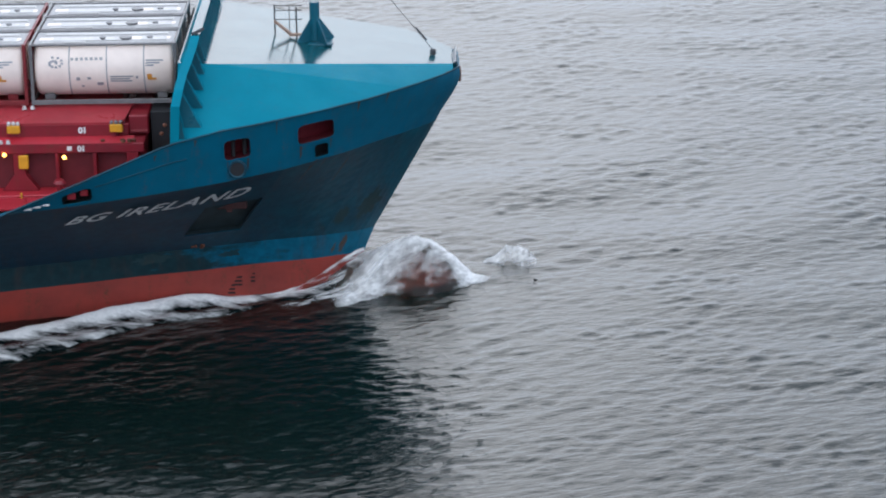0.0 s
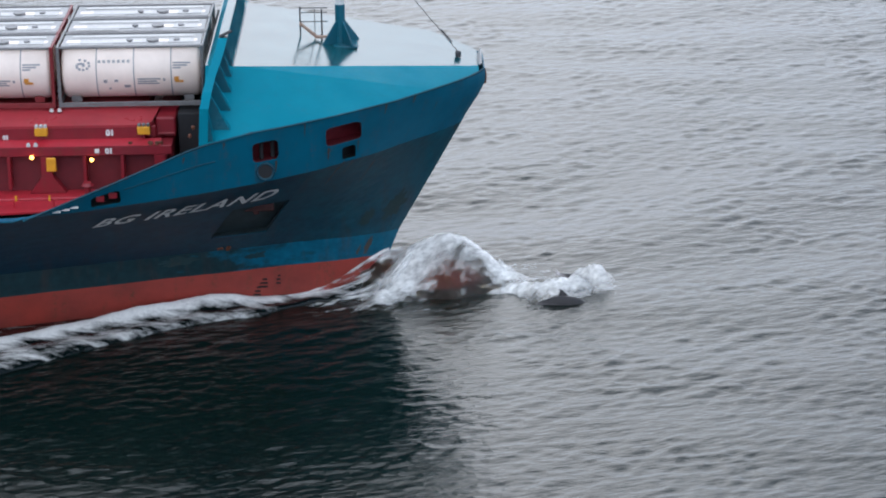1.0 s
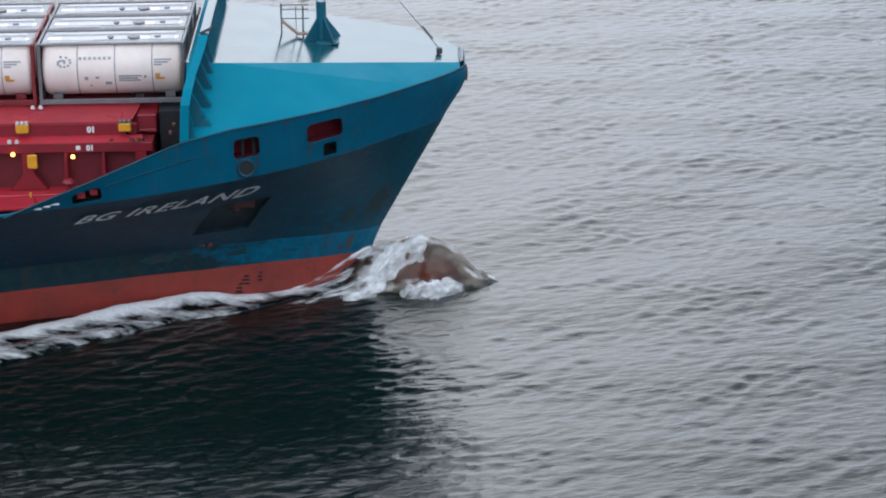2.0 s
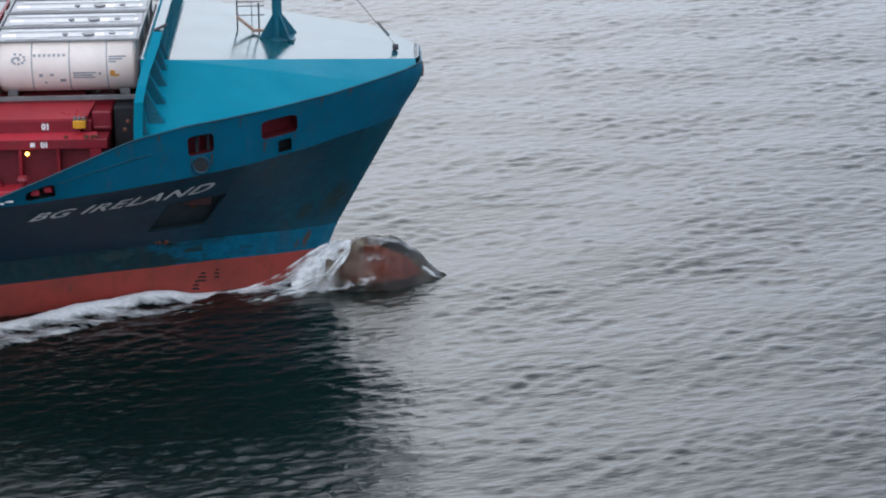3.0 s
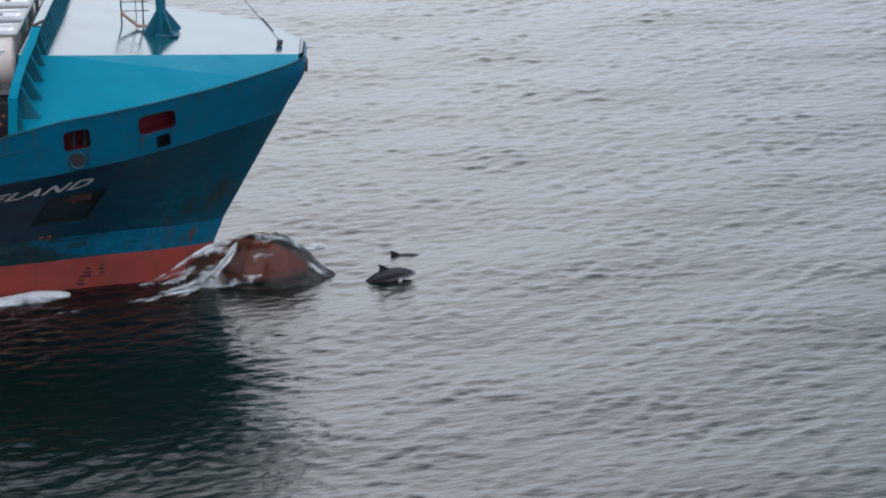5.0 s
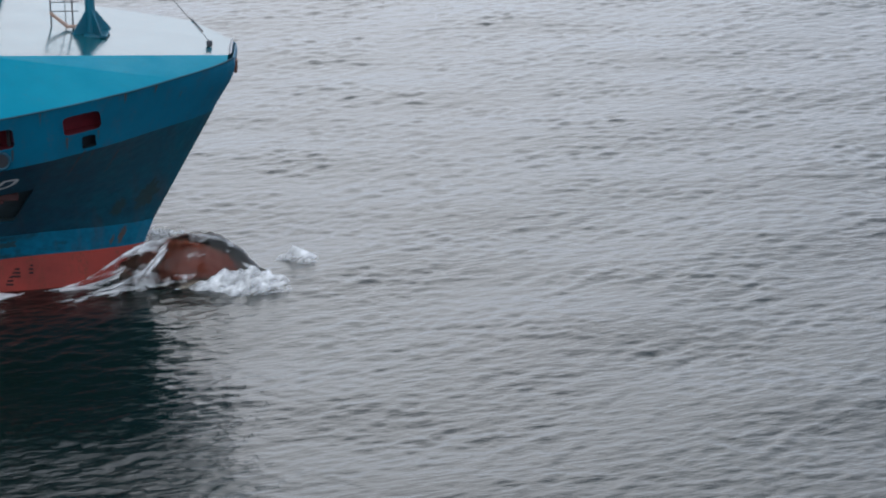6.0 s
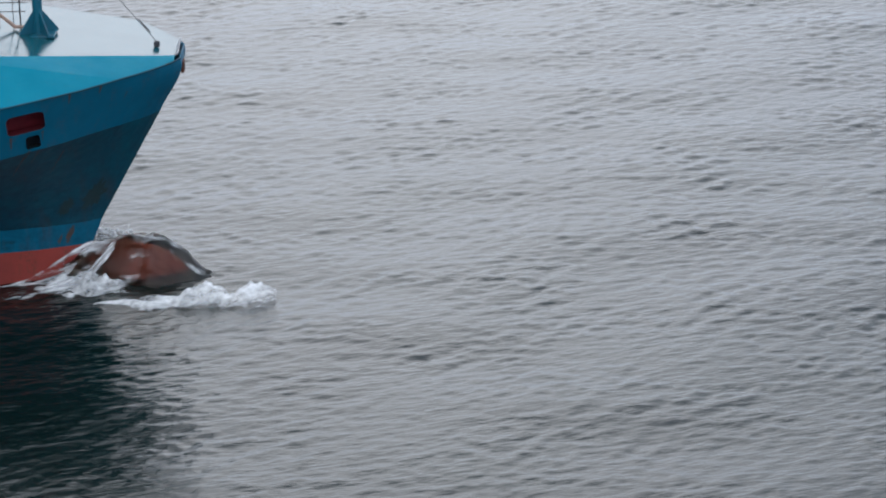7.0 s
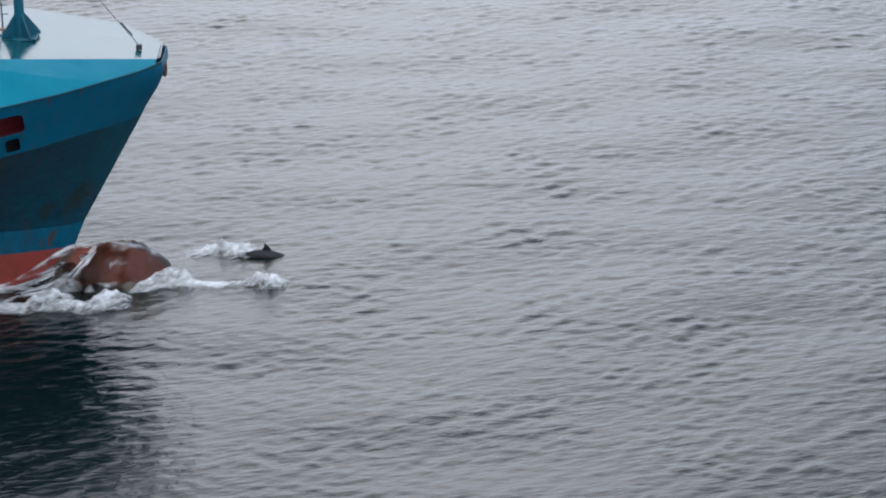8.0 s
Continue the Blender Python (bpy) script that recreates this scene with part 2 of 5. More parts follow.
def part(name, bm, material, parent, label="", smooth=False):
    return link(name, bm, material, parent, label, smooth)


def box(bm, x0, x1, y0, y1, z0, z1, bevel=0.0):
    vs = [bm.verts.new((x, y, z)) for z in (z0, z1) for y in (y0, y1) for x in (x0, x1)]
    faces = [bm.faces.new([vs[i] for i in f]) for f in ((0, 2, 3, 1), (4, 5, 7, 6), (0, 1, 5, 4), (2, 6, 7, 3), (0, 4, 6, 2), (1, 3, 7, 5))]
    if bevel:
        bmesh.ops.bevel(bm, geom=list({e for f in faces for e in f.edges}), offset=bevel, segments=1, affect="EDGES")
    return bm


def prism(bm, outline, shift):
    """A solid from a closed outline of 3D points and the vector by which it is thick."""
    a = [bm.verts.new(p) for p in outline]
    b = [bm.verts.new(Vector(p) + Vector(shift)) for p in outline]
    n = len(a)
    bm.faces.new(a)
    bm.faces.new(b[::-1])
    for i in range(n):
        bm.faces.new((a[i], b[i], b[(i + 1) % n], a[(i + 1) % n]))
    bmesh.ops.recalc_face_normals(bm, faces=bm.faces[:])
    return bm


def tube(bm, a, b, r, sides=8, r2=None):
    a, b = Vector(a), Vector(b)
    q = (b - a).to_track_quat("Z", "Y")
    rings = []
    for p, rad in ((a, r), (b, r if r2 is None else r2)):
        rings.append([bm.verts.new(p + q @ Vector((rad * math.cos(k * math.tau / sides), rad * math.sin(k * math.tau / sides), 0))) for k in range(sides)])
    for k in range(sides):
        bm.faces.new((rings[0][k], rings[0][(k + 1) % sides], rings[1][(k + 1) % sides], rings[1][k]))
    bm.faces.new(rings[0][::-1])
    bm.faces.new(rings[1])
    return bm


def table(rows, v):
    return float(np.interp(v, [r[0] for r in rows], [r[1] for r in rows]))


# ---- sea ----
WAVES = np.random.RandomState(7)
N_WAVES = 110
wave_len = np.exp(WAVES.uniform(math.log(0.42), math.log(2.0), N_WAVES))
wave_dir = WAVES.normal(radians(113), radians(38), N_WAVES)
wave_phase = WAVES.uniform(0, math.tau, N_WAVES)
wave_amp = 0.0038 * wave_len ** 0.5 * WAVES.uniform(0.5, 1.3, N_WAVES)


def sea_height(x, y):
    z = np.zeros_like(x)
    for k in range(7):  # a low old swell under the chop
        length, way = 6.0 + 1.3 * k, radians(70 + 13 * k)
        z += 0.0022 * length * np.sin(math.tau / length * (x * math.cos(way) + y * math.sin(way)) + 2.1 * k)
    chop = np.zeros_like(x)
    for length, way, phase, amp in zip(wave_len, wave_dir, wave_phase, wave_amp):
        k = math.tau / length
        chop += amp * (np.exp(1.35 * (np.sin(k * (x * math.cos(way) + y * math.sin(way)) + phase) - 1)) - 0.38)
    gust = np.zeros_like(x)  # the chop comes in groups, with smoother water between them
    for k in range(9):
        length, way = 2.6 + 0.9 * k, radians(35 + 47 * k)
        gust += np.sin(math.tau / length * (0.7 * x * math.cos(way) + 1.2 * y * math.sin(way)) + 1.3 * k)
    return z + 1.15 * chop * np.clip(0.95 + 0.13 * gust, 0.5, 1.5)


def spaced(a, b, step, reach):
    """Even steps from a to b, then ever longer ones out to the reach on both sides."""
    core = list(np.arange(a, b, step))
    out, s, v = [], step, b
    while v < reach:
        out.append(v)
        s *= 1.28
        v += s
    out.append(reach)
    back, s, v = [], step, a
    while v > -reach:
        s *= 1.28
        v -= s
        back.append(max(v, -reach))
    return np.array(back[::-1] + core + out)


def grid_mesh(name, xs, ys, heights, material, foam=None):
    nx, ny = len(xs), len(ys)
    gx, gy = np.meshgrid(xs, ys, indexing="xy")
    co = np.stack([gx, gy, heights], -1).reshape(-1, 3)
    i = np.arange(nx - 1)[None, :] + nx * np.arange(ny - 1)[:, None]
    quads = np.stack([i, i + 1, i + 1 + nx, i + nx], -1).reshape(-1, 4)
    me = bpy.data.meshes.new(name)
    me.vertices.add(len(co))
    me.vertices.foreach_set("co", co.ravel().astype(np.float32))
    me.loops.add(quads.size)
    me.loops.foreach_set("vertex_index", quads.ravel().astype(np.int32))
    me.polygons.add(len(quads))
    me.polygons.foreach_set("loop_start", np.arange(0, quads.size, 4, dtype=np.int32))
    me.polygons.foreach_set("use_smooth", np.ones(len(quads), bool))
    me.update(calc_edges=True)
    me.validate()
    if foam is not None:
        at = me.attributes.new("foam", "FLOAT", "POINT")
        at.data.foreach_set("value", foam.ravel().astype(np.float32))
    me.materials.append(M[material])
    return new(name, me)


def build_sea():
    xs, ys = spaced(-34, 108, 0.16, 4500), spaced(-44, 74, 0.15, 4500)
    gx, gy = np.meshgrid(xs, ys, indexing="xy")
    far = np.maximum(np.maximum(-34 - gx, gx - 108), np.maximum(-44 - gy, gy - 74))
    z = sea_height(gx, gy) * np.clip(1 - far / 18, 0, 1)
    sea = grid_mesh("water", xs, ys, z, "sea")
    tagged(sea, "grey-green choppy sea under an overcast sky", "sea", kind="structure")


build_sea()


# ---- the ship: x forward from the stem head, y to port, z up from the waterline ----
ship = new("container_ship")
tagged(ship, "blue container ship with a red waterline, under way", "ship")

STEM = [(-3, -5.4), (0, -4.7), (1.55, -4.13), (2.34, -3.84), (3.25, -3.33), (4.53, -2.57), (6.7, -1.31), (8.21, -0.57), (9.85, 0.1)]
TOP_B = [(0, 0.30), (0.25, 0.85), (0.7, 1.55), (1.4, 2.45), (2.25, 3.35), (3.8, 4.8), (6.1, 6.4), (8.5, 7.5), (11.4, 8.4), (15, 9.1), (20, 9.7), (30, 11.0), (40, 11.7), (130, 11.7)]
LOW_B = [(0, 0.06), (0.5, 0.42), (2.2, 1.05), (4.6, 1.6), (7, 2.35), (9.4, 2.95), (11.8, 3.7), (14, 4.3), (16.3, 5.0), (22, 6.6), (30, 8.7), (40, 10.5), (50, 11.4), (130, 11.4)]
LENGTH = 128.0


def knuckle_z(x):
    return max(6.36, 7.55 + 0.077 * (x + 3)) if x < -3 else 7.55


def sheer_z(x):
    return table([(-200, 6.40), (-18.6, 6.42), (-11.6, 9.05), (-9.5, 9.42), (-6, 9.68), (-2, 9.86), (0.2, 9.88)], x)


CHINE = 2.65


def hull_point(d, level):
    """Starboard side: d metres aft of the stem. level: 0 keel, 1 waterline paint, 2 chine, 3 knuckle, 4 sheer, and between."""
    def at(k):
        if k == 0:
            return (table(STEM, -3) - d, 0.8 * table(LOW_B, d), -3.0)
        if k == 1:
            return (table(STEM, 1.55) - d, table(LOW_B, d), 1.55)
        if k == 2:
            return (table(STEM, CHINE) - d, table(LOW_B, d) + 0.10 * min(1, d), CHINE)
        if k == 3:
            x = table(STEM, 7.4) - d
            return (x, max(0.12, 0.965 * table(TOP_B, d) - 0.12), knuckle_z(x))
        u = min(1.0, d / 4.5)
        x = 0.1 - d - 1.06 * u * u * (3 - 2 * u)
        return (x, table(TOP_B, 0.1 - x), max(sheer_z(x), knuckle_z(x) + 0.06))

    k = min(int(level), 3)
    f = min(1.0, level - k)
    a, b = Vector(at(k)), Vector(at(k + 1))
    p = a.lerp(b, f)
    if k == 2:  # hollow flare, with the raked stem kept straight
        p.y -= 0.55 * f * (1 - f) * min(1.0, d / 5.0)
        p.x += 0.10 * f * math.exp(-d / 1.5)
    if k == 3:  # the stem turns upright below its head
        p.x += (0.10 * (1 - f) + 1.7 * f * f * (1 - f)) * math.exp(-d / 1.2)
    return Vector((p.x, -p.y, p.z))


STATIONS = [0, 0.12, 0.25, 0.45, 0.7, 1.0, 1.4, 1.8, 2.25, 3.0, 3.6, 4.16, 4.42, 4.70, 4.98, 5.3, 5.63, 6.2, 6.8, 7.3, 7.48, 8.0, 8.54, 9.1, 9.55, 9.9, 10.4, 11.0, 11.7, 12.4, 13.1, 13.76, 14.3, 14.96, 15.5, 17, 18, 19, 20, 22, 25, 30, 36, 44, 56, 72, 90, 110, LENGTH]


def shell(levels, material, name, label, holes=(), both=True):
    """A band of hull plating between the given levels. holes: (from d, to d, from level, to level) left open to starboard."""
    bm = bmesh.new()
    for side in (1, -1) if both else (1,):
        grid = [[bm.verts.new((p.x, p.y * side + (1.8 * max(0.0, min(1.0, lv - 2)) if side < 0 else 0), p.z)) for lv in levels for p in (hull_point(d, lv),)] for d in STATIONS]
        for i in range(len(STATIONS) - 1):
            for j in range(len(levels) - 1):
                dm, lm = (STATIONS[i] + STATIONS[i + 1]) / 2, (levels[j] + levels[j + 1]) / 2
                if side == 1 and any(a < dm < b and c < lm < e for a, b, c, e in holes):
                    continue
                f = (grid[i][j], grid[i + 1][j], grid[i + 1][j + 1], grid[i][j + 1])
                bm.faces.new(f if side == -1 else f[::-1])
        # the blunt stem and the stern
        if side == 1:
            front, stern = [grid[0]], [grid[-1]]
        else:
            front.append(grid[0]), stern.append(grid[-1])
    for pair in (front, stern):
        if len(pair) == 2:
            for j in range(len(levels) - 1):
                bm.faces.new((pair[0][j], pair[0][j + 1], pair[1][j + 1], pair[1][j]))
    bmesh.ops.recalc_face_normals(bm, faces=bm.faces[:])
    ob = part(name, bm, material, ship, label)
    solid = ob.modifiers.new("plate", "SOLIDIFY")
    solid.thickness, solid.offset = 0.05, -1
    return ob


shell([0, 0.6, 1], "boot", "bottom_plating", "red bottom paint, stained at the waterline")
shell([1, 1.5, 2], "stripe", "waterline_strake", "bright blue strake with rubbed, rusty patches")
POCKET = (6.2, 8.54, 2.2, 2.62)
shell([2, 2.1, 2.2, 2.30, 2.42, 2.52, 2.62, 2.72, 2.82, 2.91, 3], "lower", "flared_side_plating", "flared plating with the ship's name, its blue darkened for shade and wear", [POCKET])
PORTS = {
    "mooring_port": (4.16, 5.63, 3.40, 3.80),
    "mooring_port_aft": (7.48, 8.54, 3.40, 3.80),
    "small_port": (4.42, 4.98, 3.05, 3.33),
    "bulwark_port": (13.76, 14.96, 3.12, 3.70),
}
shell([3, 3.05, 3.12, 3.27, 3.33, 3.40, 3.48, 3.50, 3.60, 3.70, 3.80, 3.9, 4], "upper", "topside_plating", "bright blue topside plating with mooring ports", list(PORTS.values()))


def port_recess(name, hole, material, depth):
    """The inside of an opening in the plating: back and four sides, and a raised rim with rounded corners round it."""
    d0, d1, l0, l1 = hole
    bm = bmesh.new()
    outer = [hull_point(d, lv) for d, lv in ((d0, l0), (d1, l0), (d1, l1), (d0, l1))]
    a = [bm.verts.new(p + Vector((0, 0.03, 0))) for p in outer]
    b = [bm.verts.new(p + Vector((-0.1, depth, 0))) for p in outer]
    bm.faces.new(b)
    for i in range(4):
        bm.faces.new((a[i], a[(i + 1) % 4], b[(i + 1) % 4], b[i]))
    recess = part(name, bm, material, ship, "recessed opening with its inner shade coloured in dark red or black")
    rim = bmesh.new()
    ring_in, ring_out = [], []
    mid_d, mid_l, hd, hl = (d0 + d1) / 2, (l0 + l1) / 2, (d1 - d0) / 2, (l1 - l0) / 2
    for k in range(32):
        a0 = k * math.tau / 32
        c, s = math.cos(a0), math.sin(a0)
        u, v = math.copysign(abs(c) ** 0.38, c), math.copysign(abs(s) ** 0.38, s)
        ring_in.append(rim.verts.new(hull_point(mid_d + u * hd * 0.97, mid_l + v * hl * 0.95) + Vector((0, -0.03, 0))))
        cu, cv = max(-1, min(1, u * 1.25)), max(-1, min(1, v * 1.25))
        ring_out.append(rim.verts.new(hull_point(mid_d + cu * (hd + 0.05), mid_l + cv * (hl + 0.02)) + Vector((0, -0.03, 0))))
    for k in range(32):
        rim.faces.new((ring_in[k], ring_in[(k + 1) % 32], ring_out[(k + 1) % 32], ring_out[k]))
    part("rim", rim, "upper", recess)
    return recess


# the dark insides have the shade of the openings in their colour
for key, hole in PORTS.items():
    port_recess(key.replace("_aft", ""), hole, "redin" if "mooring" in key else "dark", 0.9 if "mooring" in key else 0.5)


def build_ports_detail():
    # bits of gear that show inside the openings
    bm = bmesh.new()
    for d in (7.75, 8.2):
        p = hull_point(d, 3.62)
        tube(bm, p + Vector((0, 0.45, -0.45)), p + Vector((0, 0.45, 0.3)), 0.09, 8)
    part("mooring_roller", bm, "dark", ship, "dark steel rollers in the mooring port")
    for d in (14.1, 14.6):
        bm = bmesh.new()
        p = hull_point(d, 3.45)
        box(bm, p.x - 0.17, p.x + 0.17, p.y + 0.2, p.y + 0.26, p.z - 0.13, p.z + 0.13, 0.03)
        part("red_flap", bm, "red", ship)
    # round fairlead under the after port
    bm = bmesh.new()
    c = hull_point(8.05, 3.22) + Vector((0, -0.10, 0))
    for k in range(24):
        a0, a1 = k * math.tau / 24, (k + 1) * math.tau / 24
        tube(bm, c + Vector((0.34 * math.cos(a0), -0.04, 0.34 * math.sin(a0))), c + Vector((0.34 * math.cos(a1), -0.04, 0.34 * math.sin(a1))), 0.06, 6)
    ring = part("fairlead", bm, "lower", ship, "round fairlead with a black disc for its shaded throat")
    # black disc in place of a shaded hole
    bm = bmesh.new()
    tube(bm, c + Vector((0, -0.06, 0)), c + Vector((0, 0.3, 0)), 0.33, 20)
    part("throat", bm, "dark", ring)
    # anchor pocket and anchor
    bm = bmesh.new()
    d0, d1, l0, l1 = POCKET
    rim = [hull_point(d, lv) for d, lv in ((d0, l0), (d1, l0), (d1, l1), (d0, l1))]
    a = [bm.verts.new(p) for p in rim]
    b = [bm.verts.new(p + Vector((0, 0.42, 0.06))) for p in rim]
    bm.faces.new(b)
    for i in range(4):
        bm.faces.new((a[i], a[(i + 1) % 4], b[(i + 1) % 4], b[i]))
    pocket = part("anchor_pocket", bm, "pocket", ship, "dark anchor pocket in the flared plating")
    bm = bmesh.new()
    c = hull_point(7.25, 2.47) + Vector((0, 0.16, 0.1))
    box(bm, c.x - 0.12, c.x + 0.12, c.y - 0.1, c.y + 0.1, c.z - 0.1, c.z + 0.6, 0.04)
    box(bm, c.x - 0.75, c.x + 0.75, c.y - 0.16, c.y + 0.12, c.z + 0.05, c.z + 0.42, 0.06)
    part("anchor", bm, "anchorred", pocket, "dull dark red stockless anchor")
    bm = bmesh.new()
    c = hull_point(7.65, 2.02) + Vector((0, -0.05, 0))
    for k in range(6):
        q = c + Vector((random.uniform(-0.35, 0.35), random.uniform(-0.03, 0.02), random.uniform(-0.09, 0.09)))
        bmesh.ops.create_icosphere(bm, subdivisions=1, radius=random.uniform(0.06, 0.13), matrix=Matrix.Translation(q))
    part("rusty_fitting", bm, "rust", ship)


build_ports_detail()


def build_rust_weeps():
    """Narrow rusty runs that drip from the openings and the rail."""
    rnd = random.Random(5)
    spots = [(4.3, 3.39), (5.5, 3.39), (7.6, 3.39), (8.4, 3.39), (4.5, 3.04), (4.9, 3.04), (2.4, 3.98), (3.3, 3.98), (1.6, 3.7), (6.4, 3.97), (9.6, 3.95), (11.2, 3.9), (8.05, 3.05), (13.9, 3.1), (14.8, 3.1), (5.0, 2.95), (3.4, 2.9)]
    for d, lv in spots:
        bm = bmesh.new()
        w, drop = rnd.uniform(0.02, 0.055), rnd.uniform(0.10, 0.26)
        rows = []
        for k in range(5):
            f = k / 4
            ww = w * (1 - 0.75 * f)
            rows.append([bm.verts.new(hull_point(d + o * ww + 0.05 * f, max(2.02, lv - drop * f)) + Vector((0, -0.012, 0))) for o in (-1, 1)])
        for a, b in zip(rows, rows[1:]):
            bm.faces.new((a[0], a[1], b[1], b[0]))
        part("rust_run", bm, "weep", ship)


build_rust_weeps()


def build_stains():
    """Torn patches on the plating near the stem: a rusty mark on the strake, and dark rubbed spots."""
    rnd = random.Random(9)
    for d, lv, w, h, mat, name in ((1.15, 1.55, 0.14, 0.42, "weep", "rust_mark"), (1.5, 1.35, 0.08, 0.25, "weep", "rust_mark"), (0.95, 2.28, 0.42, 0.16, "scuff", "rubbed_patch"), (1.9, 2.2, 0.3, 0.1, "scuff", "rubbed_patch"), (6.0, 1.6, 0.5, 0.16, "scuff", "rubbed_patch"), (9.2, 1.7, 0.9, 0.22, "scuff", "rubbed_patch")):
        bm = bmesh.new()
        ring = []
        for k in range(28):
            a = k * math.tau / 28
            r = rnd.uniform(0.6, 1.15)
            ring.append(bm.verts.new(hull_point(d + w * r * math.cos(a), min(max(lv + h * r * math.sin(a), 1.03 if lv < 2 else 2.03), 1.97 if lv < 2 else 2.97)) + Vector((0, -0.014, 0))))
        mid = bm.verts.new(hull_point(d, lv) + Vector((0, -0.014, 0)))
        for k in range(28):
            bm.faces.new((ring[k], ring[(k + 1) % 28], mid))
        part(name, bm, mat, ship)


build_stains()


def build_lettering():
    cu = bpy.data.curves.new("name_text", "FONT")
    cu.body = "BG IRELAND"
    cu.shear = 0.35
    cu.space_character = 1.12
    cu.offset = 0.020
    tmp = new("name_text", cu)
    me = bpy.data.meshes.new_from_object(tmp.evaluated_get(bpy.context.evaluated_depsgraph_get()))
    bpy.data.objects.remove(tmp)
    me.name = "ship_name"
    xs = [v.co.x for v in me.vertices]
    x0, x1 = min(xs), max(xs)
    d_first, d_last = 14.35, 7.15
    bm = bmesh.new()
    bm.from_mesh(me)
    bmesh.ops.triangulate(bm, faces=bm.faces[:])
    bmesh.ops.subdivide_edges(bm, edges=[e for e in bm.edges if e.calc_length() > 0.12], cuts=2)
    for v in bm.verts:
        d = d_first + (d_last - d_first) * (v.co.x - x0) / (x1 - x0)
        p = hull_point(d, 2.745 - 0.045 * (d - 6.95) / 7.4 + 0.122 * v.co.y / 0.7)
        v.co = p + Vector((0, -0.10, -0.05))
    part("ship_name", bm, "white", ship, "white slanted name lettering on the bow")
    # draught marks as plain bars
    for d, lv, w in ((4.65, 0.86, 0.10), (5.3, 0.84, 0.22), (5.45, 0.76, 0.16)):
        bm = bmesh.new()
        p = hull_point(d, lv)
        for k in range(3):
            box(bm, p.x - w, p.x + w, p.y - 0.03, p.y - 0.005, p.z - 0.2 + 0.17 * k, p.z - 0.12 + 0.17 * k)
        part("draught_mark", bm, "anchor", ship)
    bm = bmesh.new()
    for d in (15.6, 15.95, 16.3):
        p = hull_point(d, 3.45)
        box(bm, p.x - 0.16, p.x + 0.16, p.y - 0.03, p.y - 0.005, p.z - 0.05, p.z + 0.03)
    part("bulwark_mark", bm, "white", ship)
    # a thin raised seam on the topside
    bm = bmesh.new()
    pts = [hull_point(d, 3.62 + 0.0 * d) + Vector((0, -0.02, 0)) for d in np.linspace(10.0, 13.6, 10)]
    for a, b in zip(pts, pts[1:]):
        tube(bm, a, b, 0.022, 5)
    part("plate_seam", bm, "trim", ship)


build_lettering()


def build_bulb():
    bm = bmesh.new()
    bmesh.ops.create_uvsphere(bm, u_segments=40, v_segments=24, radius=1.0)
    for v in bm.verts:
        x, y, z = v.co
        v.co = Vector((-3.15 + 3.25 * math.copysign(abs(x) ** 0.85, x), 1.10 * y * (1 if x < 0 else 1 - 0.15 * x), -0.9 + 2.35 * z))
    part("bulbous_bow", bm, "bulb", ship, "red bulbous bow awash at the waterline", True)


build_bulb()


# ---- whaleback, breakwater and foredeck fittings ----
TIP = Vector((-0.15, 0, 9.93))
KNEE_PT = Vector((-9.95, -4.45, 11.27))
KNEE_AFT = Vector((-11.45, -4.75, 11.42))


def mirror(p):
    return Vector((p.x, 1.8 - p.y, p.z))


